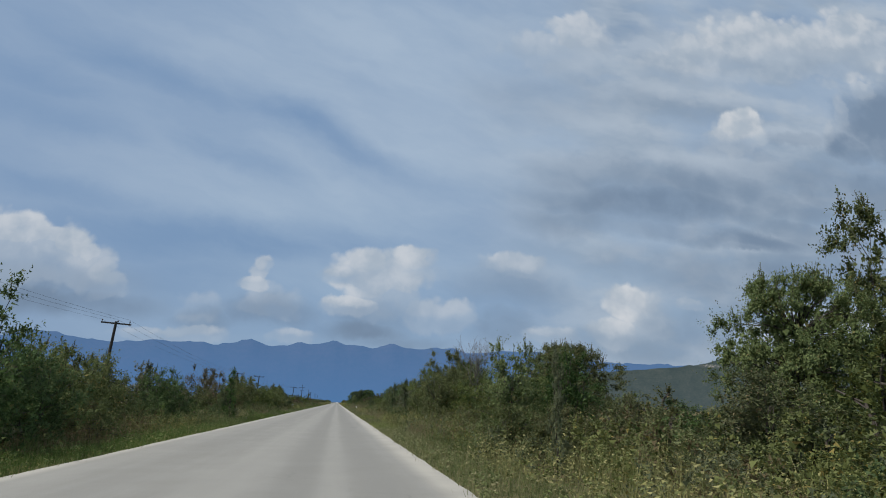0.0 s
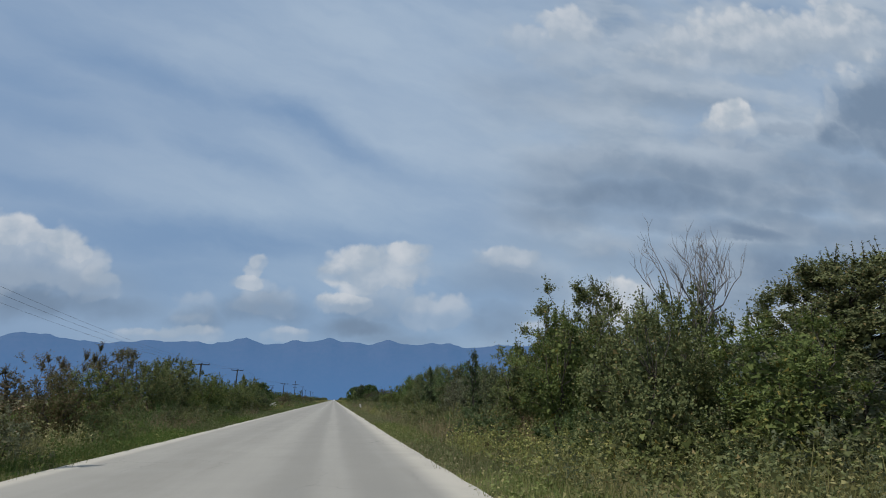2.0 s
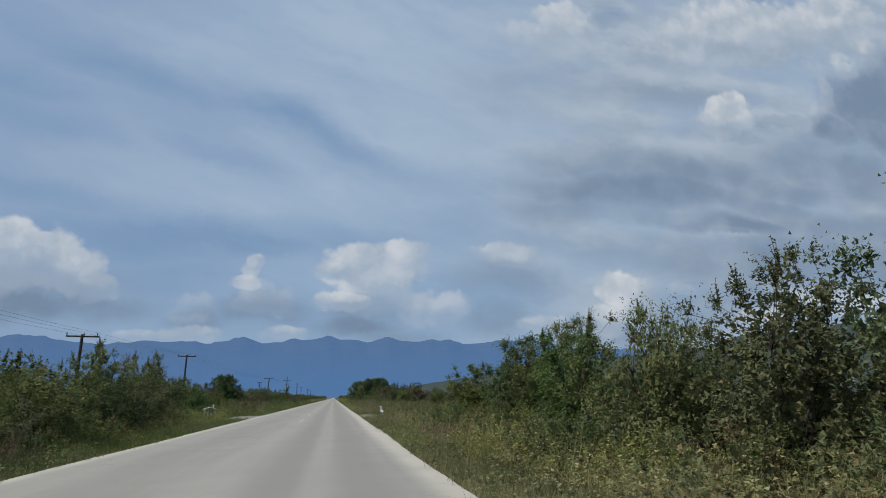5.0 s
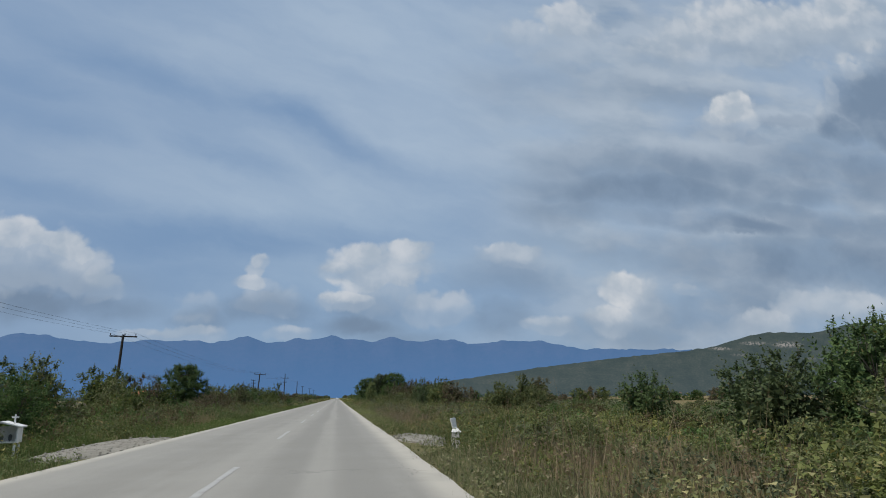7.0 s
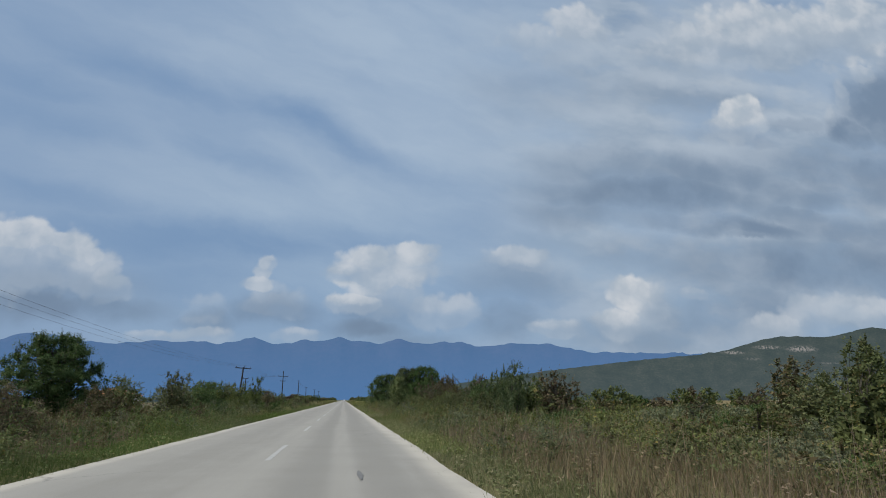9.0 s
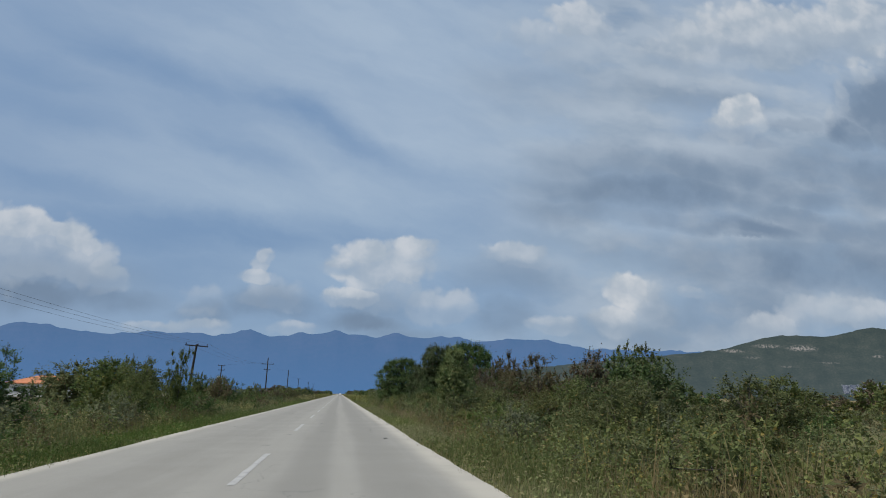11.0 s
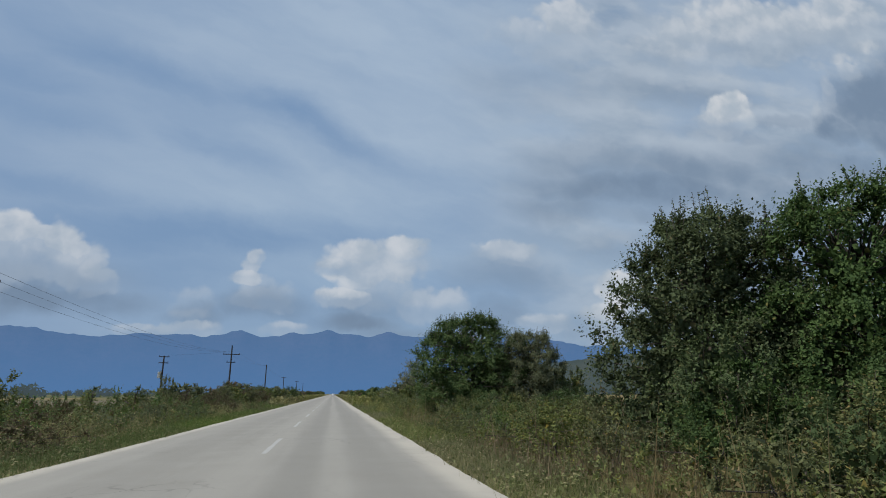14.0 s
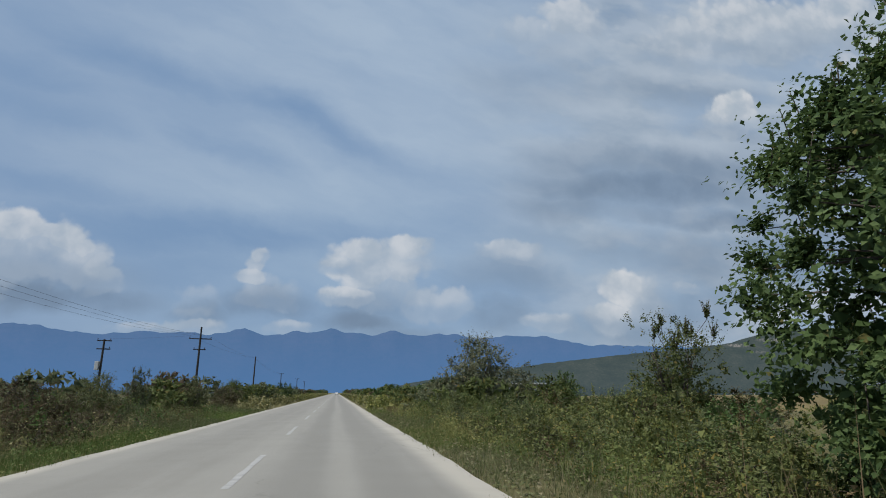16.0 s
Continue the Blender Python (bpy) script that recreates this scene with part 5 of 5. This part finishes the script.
def strip(name, seed, x0, x1, length, blades, tall, stalks, mat, leaf=.075, lean=.3):
    where, along, face, size, lw, rs = strip_mesh(name, seed, x0, x1, length, blades, tall, stalks, mat, lean)
    k = len(lw)
    thin = (rs.uniform(.0035, .0075, len(size)) / size)[:, None]
    blade = leaf_mesh(name, where, along, face, size, thin * 1.3, mat, True)
    if not k:
        return blade
    leaves = leaf_mesh(name, lw, unit(rs.normal(0, 1, (k, 3)) * (1, 1, .5)), unit(rs.normal(0, .6, (k, 3)) + (0, 0, 1)), leaf * rs.uniform(.6, 1.4, k), .34, mat, True)
    bm = bmesh.new()
    bm.from_mesh(blade)
    bm.from_mesh(leaves)
    bm.to_mesh(blade)
    bm.free()
    bpy.data.meshes.remove(leaves)
    return blade


def build_verges():
    """Short grass by the asphalt, taller dry weeds behind it, in lengths of 8 m."""
    rnd = random.Random(77)
    grass = [strip("verge_grass", 40 + i, 0, 1.7, 8.0, 5200, .13, 110, LEAF["grass"], .05) for i in range(2)]
    lush = [strip("lush_grass", 45 + i, 0, 1.6, 8.0, 4600, .15, 140, LEAF["lush"], .05) for i in range(2)]
    thin = strip("verge_grass", 44, 0, 1.9, 8.0, 700, .10, 30, LEAF["grass"], .05)
    weeds = [strip("dry_weeds", 50 + i, 0, 4.6, 8.0, (1500, 3200, 1500)[i], (.44, .46, .44)[i], (230, 30, 230)[i], LEAF[("weeds", "redweeds", "olive")[i]], .06, .24) for i in range(3)]
    far = strip("far_weeds", 60, 0, 5.0, 24.0, 700, .6, 60, LEAF["weeds"], .25, .25)

    def lay(me, name, label, x, y, side, category):
        ob = new(name, me)
        ob.matrix_world = pose(x, y, 0) @ Matrix.Diagonal((side, 1, rnd.uniform(.9, 1.15), 1))
        tagged(ob, label, category, kind="stuff")

    for k in range(-1, 34):
        y = k * 8.0
        red = 104 < y < 200
        pull_off = 110 < y + 4 < 122
        lay(thin if y == 112 else grass[k % 2], "verge_grass", "short green and straw-coloured grass along the asphalt edge", ROAD_R - .02, y, 1, "grass")
        lay(lush[(k + 1) % 2], "lush_grass", "fresh green grass along the asphalt edge", ROAD_L + .02 - (2.0 if pull_off else 0), y, -1, "grass")
        right = rnd.choice((1, 1, 2, 1, 0) if red else (0, 0, 2, 1))
        right = 1 if 124 < y < 152 or 200 <= y < 216 else right
        lay(weeds[right], "dry_weeds", "knee-high dry weeds and seedlings at the foot of the scrub", ROAD_R + 1.15, y, 1, "weeds")
        if k % 2 == 0:
            lay(weeds[rnd.choice((0, 0, 1, 2))], "dry_weeds", "dry weeds and tall grass among the scrub", ROAD_R + 6.0, y + 3, 1, "weeds")
        lay(weeds[rnd.choice((1, 0, 2, 2, 0))], "dry_weeds", "dry weeds and seedlings at the foot of the scrub", ROAD_L - (2.5 if pull_off else 1.2), y, -1, "weeds")
    for k in range(15):
        for side, x in ((1, ROAD_R + .3), (-1, ROAD_L - .3)):
            lay(far, "far_weeds", "dry verge weeds far down the road", x, 272 + k * 24, side, "weeds")


plants_right()
plants_left()
plants_between()
build_verges()


# ---------------------------------------------------------------- power line
def insulator(parent, x, z):
    bm = bmesh.new()
    tube(bm, [(x, 0, z), (x, 0, z + .06), (x, 0, z + .07), (x, 0, z + .13), (x, 0, z + .14), (x, 0, z + .2)], [.025, .025, .055, .05, .035, .02], 8)
    part("insulator", bm, GLAZE, parent)


def crossarm(parent, z, half, pins):
    bm = bmesh.new()
    box(bm, 0, .1, z - .06, half * 2, .10, .12, .012)
    arm = part("crossarm", bm, POLE, parent)
    for x in pins:
        insulator(arm, x, z + .06)


def utility_pole(x, y, top, lean=0.0, arms=((0.0, 1.15, (-1.05, .15, 1.05)),), transformer=False, label="dark tarred wooden utility pole with one crossarm"):
    pole = empty("utility_pole", pose(x, y, -.1, 0, lean, 0))
    bm = bmesh.new()
    tube(bm, [(0, 0, -.3), (0, 0, top * .5), (.01, 0, top)], [.15, .125, .10], 10)
    part("post", bm, POLE, pole)
    for drop, half, pins in arms:
        crossarm(pole, top - .15 - drop, half, pins)
    if transformer:
        bm = bmesh.new()
        box(bm, -.38, 0, top * .52, .42, .45, .95, .05)
        body = part("transformer_box", bm, GREYBOX, pole, "grey metal transformer box")
        bm = bmesh.new()
        box(bm, -.16, 0, top * .52 + .2, .1, .3, .06)
        box(bm, -.16, 0, top * .52 + .7, .1, .3, .06)
        part("bracket", bm, STEEL, body)
    return tagged(pole, label, "utility pole", "power line poles")


ONE = ((0.0, 1.15, (-1.05, .15, 1.05)),)
POLES = ((-18.3, -14.0, 7.2, 2.0), (-18.3, 53.5, 7.2, 3.6), (-18.4, 120.7, 6.1, 1.0), (-18.8, 156.3, 6.9, 1.5), (-15.4, 226.7, 6.1, 4.0))
for px, py, ph, pl in POLES:
    utility_pole(px, py, ph, pl, ONE)
utility_pole(-25.3, 298.7, 6.9, 1.0, ((0.0, .75, (-.65, .65)), (.9, .7, (.1, .62))), True, "dark wooden pole with two short arms and a grey transformer box")
utility_pole(-16.4, 303.7, 8.9, .8, ((1.25, 1.3, (-1.2, 1.2)), (2.5, .7, (-.6, .6))), False, "tall dark pole with two crossarms below its bare top")
utility_pole(-15.1, 345.2, 7.7, 1.0, (), False, "dark wooden pole without crossarms")
utility_pole(-17.6, 432.0, 7.2, .5, ((0.0, .8, (-.7, .7)),))
utility_pole(-17.0, 505.0, 7.2, .5, ((0.0, .8, (-.7, .7)),))
utility_pole(-17.5, 580.0, 7.2, .5, ((0.0, .8, (-.7, .7)),))


def cable(a, b, sag):
    curve = bpy.data.curves.new("cable", "CURVE")
    curve.dimensions, curve.bevel_depth, curve.bevel_resolution = "3D", .0062, 1
    s = curve.splines.new("POLY")
    s.points.add(16)
    for i in range(17):
        q = i / 16
        p = Vector(a).lerp(Vector(b), q)
        s.points[i].co = (p.x, p.y, p.z - sag * 4 * q * (1 - q), 1)
    curve.materials.append(WIRE)
    ob = new("cable", curve)
    tagged(ob, "thin dark power cable sagging between two poles", "cable", "power line cables")


line = [(px, py, ph, pl) for px, py, ph, pl in POLES] + [(-16.4, 303.7, 7.8, .8)]
for (ax, ay, ah, al), (bx, by, bh, bl) in zip(line, line[1:]):
    for off in (-1.05, .15, 1.05):
        cable((ax + off + math.sin(radians(al)) * ah, ay, ah + .02), (bx + off + math.sin(radians(bl)) * bh, by, bh + .02), (by - ay) ** 2 * .00016)
for off in (-1.1, 1.1):
    cable((-16.4 + off, 303.7, 7.75), (-15.1, 345.2, 7.4), .4)
    cable((-15.1, 345.2, 7.4), (-17.6 + off * .6, 432, 7.1), .7)
cable((-24.6, 298.8, 6.9), (-17.6, 303.7, 7.75), .1)


# ---------------------------------------------------------------- small things by the road
def roadside_shrine(x, y):
    """A box shrine on legs with a little cross."""
    thing = empty("roadside_shrine", pose(x, y, -.22, 0, 0, 12))
    for lx in (-.32, .32):
        for ly in (-.2, .2):
            bm = bmesh.new()
            box(bm, lx, ly, -.05, .05, .05, .48, .006)
            part("leg", bm, WHITE, thing)
    bm = bmesh.new()
    box(bm, 0, 0, .42, .74, .5, .035, .006)
    box(bm, -.35, 0, .455, .035, .5, .34, .006)
    box(bm, .35, 0, .455, .035, .5, .34, .006)
    box(bm, 0, .235, .455, .665, .03, .34)
    part("cabinet", bm, WHITE, thing, "white painted box with an open dark front")
    bm = bmesh.new()
    box(bm, 0, -.1, .456, .10, .10, .12, .02)
    box(bm, .18, -.05, .456, .07, .07, .17, .02)
    part("lamp_jar", bm, STEEL, thing)
    bm = bmesh.new()
    for side in (-1, 1):
        box(bm, 0, 0, 0, .46, .60, .035, .006, pose(side * .21, 0, .835, 0, side * 16, 0))
    part("roof", bm, WHITE, thing, "low pitched white roof with grey stains")
    bm = bmesh.new()
    box(bm, .22, 0, .83, .035, .035, .26, .004)
    box(bm, .22, 0, 1.0, .15, .03, .035, .004)
    part("cross", bm, WHITE, thing)
    tagged(thing, "small white roadside shrine on legs with a cross", "shrine")


def roadside_marker(x, y):
    """A leaning white slab on a wedge-shaped block, on a grey stone foot."""
    thing = empty("roadside_marker", pose(x, y, -.2, 0, 0, -12))
    bm = bmesh.new()
    made = box(bm, 0, 0, 0, .26, .24, .44, .02)
    for v in made:
        if v.co.z > .3:
            v.co.x, v.co.y = v.co.x * .8, v.co.y * .8
    part("foot", bm, STONE, thing, "weathered grey stone foot")
    bm = bmesh.new()
    made = box(bm, .02, 0, .44, .28, .22, .13, .02)
    for v in made:
        if v.co.z > .5:
            v.co.x, v.co.y = -.03 + (v.co.x + .03) * .5, v.co.y * .6
    part("block", bm, WHITE, thing, "white wedge-shaped block")
    bm = bmesh.new()
    made = box(bm, 0, 0, 0, .165, .07, .29, .012)
    for v in made:          # narrower at the foot, its head slanting
        v.co.x *= .72 + .28 * v.co.z / .29
        if v.co.z > .2:
            v.co.z -= .12 * v.co.x
    bmesh.ops.transform(bm, matrix=pose(-.02, 0, .55, 0, -13, 25), verts=bm.verts)
    part("slab", bm, WHITE, thing, "leaning white slab with a slanting head")
    tagged(thing, "small white stone roadside marker leaning in the grass", "marker")


roadside_shrine(-7.7, 114.3)
roadside_marker(3.55, 114.75)


# ---------------------------------------------------------------- buildings
def house(x, y, turn, w, d, eaves, rise, label, wall=RENDER_WHITE, roof=TILE, windows=((-.28, 0), (.28, 0)), door=0.0, over=.45):
    """A low house: walls with openings for its windows, a door, a hipped roof."""
    thing = empty("house", pose(x, y, -.1, 0, 0, turn))
    bm = bmesh.new()
    box(bm, 0, 0, -.1, w, d, eaves + .1)
    part("wall", bm, wall, thing)
    bm = bmesh.new()
    a, b = w / 2 + over, d / 2 + over
    ridge = max(w / 2 - d / 2, w * .12)
    low = [bm.verts.new(p) for p in ((-a, -b, eaves), (a, -b, eaves), (a, b, eaves), (-a, b, eaves))]
    under = [bm.verts.new((v.co.x, v.co.y, eaves - .12)) for v in low]
    r0, r1 = bm.verts.new((-ridge, 0, eaves + rise)), bm.verts.new((ridge, 0, eaves + rise))
    for f in ((low[0], low[1], r1, r0), (low[1], low[2], r1), (low[2], low[3], r0, r1), (low[3], low[0], r0), tuple(under)):
        bm.faces.new(f)
    for k in range(4):
        bm.faces.new((under[k], under[(k + 1) % 4], low[(k + 1) % 4], low[k]))
    part("roof", bm, roof, thing)
    for side in (-1, 1):
        for fx, _ in windows:
            bm = bmesh.new()
            box(bm, fx * w, side * (d / 2 + .01), eaves * .38, 1.1, .08, eaves * .36, .01)
            frame_ob = part("window", bm, WHITE, thing)
            bm = bmesh.new()
            box(bm, fx * w, side * (d / 2 + .035), eaves * .38 + .08, .94, .06, eaves * .36 - .16)
            part("pane", bm, GLASS_DARK, frame_ob)
    bm = bmesh.new()
    box(bm, door * w, -(d / 2 + .015), -.05, .95, .07, min(2.05, eaves * .82), .01)
    part("door", bm, POLE, thing)
    return tagged(thing, label, "house")


house(-49.5, 276.0, -8, 9.0, 6.5, 2.35, 1.35, "small white plastered house with an orange tiled hip roof", windows=((-.3, 0), (.3, 0)))


def shed(x, y, turn):
    thing = empty("shed", pose(x, y, -.1, 0, 0, turn))
    bm = bmesh.new()
    box(bm, 0, 0, 0, 5.2, 3.4, 1.75, .02)
    part("wall", bm, RENDER_WHITE, thing)
    bm = bmesh.new()
    box(bm, 0, 0, 0, 5.7, 4.0, .10, .02, pose(0, 0, 1.95, -6, 0, 0))
    part("roof", bm, GREYBOX, thing, "grey sheet roof")
    for fx in (-1.6, 0, 1.6):
        bm = bmesh.new()
        box(bm, fx, -1.71, 1.25, 1.35, .06, .32, .01)
        part("window", bm, GLASS_DARK, thing)
    tagged(thing, "low white shed with a dark window strip", "shed")


shed(18.6, 285.6, -10)


def village():
    rnd = random.Random(9)
    for k in range(26):
        u = rnd.uniform(.50, .92)
        d = rnd.uniform(1250, 1600)
        w = rnd.uniform(9, 15)
        house(u * d, d, rnd.uniform(-60, 60), w, rnd.uniform(8, 10), rnd.uniform(3.2, 6.2), rnd.uniform(1.6, 2.4), "white village house with a tiled roof below the hill")


village()


def solar_park():
    """Tilted panel tables in rows up the foot of the hill."""
    tilt = pose(0, 0, 2.2, 38, 0, 0)
    bm = bmesh.new()
    box(bm, 0, 0, 0, 23, 10.0, .25, 0, tilt)
    me = bpy.data.meshes.new("panel_sheet")
    bm.to_mesh(me)
    bm.free()
    me.materials.append(PANEL)
    bm = bmesh.new()
    for i in range(9):
        box(bm, -11.5 + i * 2.875, 0, .25, .22, 10.0, .08, 0, tilt)
    for j in range(4):
        box(bm, 0, -5 + j * 3.33, .25, 23, .22, .08, 0, tilt)
    rails = bpy.data.meshes.new("panel_frame")
    bm.to_mesh(rails)
    bm.free()
    rails.materials.append(GREYBOX)
    bm = bmesh.new()
    for i in range(6):
        box(bm, -10 + i * 4, 1.4, -14.0, .25, .25, 17.0)
    legs = bpy.data.meshes.new("legs")
    bm.to_mesh(legs)
    bm.free()
    legs.materials.append(STEEL)
    for row in range(5):
        for k in range(6):
            d = 1825 + row * 28
            x = 1478 + row * 24 + k * 27
            z = hill_crest(x / d) * 2900 * ((d - 1700) / 1200) ** 1.25 + 1
            t = empty("solar_table", pose(x, d, z, 0, 0, 0))
            for name, mesh in (("panel_sheet", me), ("panel_frame", rails), ("legs", legs)):
                o = new(name, mesh)
                o.parent = t
            tagged(t, "tilted blue solar panel table in a solar park", "solar panel", "solar park tables")


solar_park()


def far_woods():
    """Tree lines and copses over the plain, too many to count."""
    rs, rnd = np.random.RandomState(3), random.Random(3)
    where, along, face, size = [], [], [], []
    rows = []
    for k in range(330):
        d = rnd.uniform(420, 1500)
        u = rnd.uniform(-.75, 1.1)
        if abs(u * d) < 22:
            u = math.copysign(24 / d + abs(u), u)
        rows.append((u * d, d, rnd.uniform(2.2, 5.0)))
    for x0, x1, d, count, tall in ((-700, -30, 560, 130, 3.0), (-900, -20, 900, 150, 4), (20, 500, 470, 90, 4.0), (40, 900, 760, 150, 5), (300, 1500, 1220, 170, 8), (-1500, -40, 1900, 160, 6), (30, 700, 1700, 120, 9)):
        for k in range(count):
            x = x0 + (x1 - x0) * rnd.random()
            rows.append((x, d + rnd.uniform(-25, 25), tall * rnd.uniform(.5, 1.1)))
    for x, y, h in rows:
        m = 70
        off = unit(rs.normal(0, 1, (m, 3))) * rs.uniform(.5, 1.0, (m, 1)) ** .5
        w = np.array((x, y, h * .45)) + off * (h * .7, h * .7, h * .48)
        where.append(w)
        along.append(unit(rs.normal(0, 1, (m, 3))))
        face.append(unit(off + (0, 0, .6)))
        size.append(h * .42 * rs.uniform(.7, 1.3, m))
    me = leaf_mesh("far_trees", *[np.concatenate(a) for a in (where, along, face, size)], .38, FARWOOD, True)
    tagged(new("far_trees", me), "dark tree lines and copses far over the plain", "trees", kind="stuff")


far_woods()


def car(x, y, turn):
    """A small white hatchback, far down the road."""
    thing = empty("car", pose(x, y, 0, 0, 0, turn))
    bm = bmesh.new()
    box(bm, 0, 0, .22, 1.72, 4.0, .58, .12)
    cabin = box(bm, 0, -.15, .78, 1.6, 2.3, .62, .10)
    for v in cabin:
        if v.co.z > 1.1:
            v.co.x *= .82
            v.co.y = -.15 + (v.co.y + .15) * .72
    part("body", bm, CARWHITE, thing)
    for sy, z in ((-1.0, 1.05), (.82, 1.05)):
        bm = bmesh.new()
        box(bm, 0, 0, -.2, 1.25, .03, .42, .01, pose(0, sy, z, 32 if sy < 0 else -32, 0, 0))
        part("windscreen", bm, GLASS_DARK, thing)
    for sx in (-.8, .8):
        for sy in (-1.25, 1.25):
            bm = bmesh.new()
            tube(bm, [(sx - .1, sy, .31), (sx + .1, sy, .31)], [.31, .31], 18)
            wheel = part("wheel", bm, RUBBER, thing)
            bm = bmesh.new()
            tube(bm, [(sx - .11, sy, .31), (sx + .11, sy, .31)], [.19, .19], 14)
            part("rim", bm, STEEL, wheel)
    tagged(thing, "small white hatchback car on the road far ahead", "car")


car(.2, 640.0, 0)
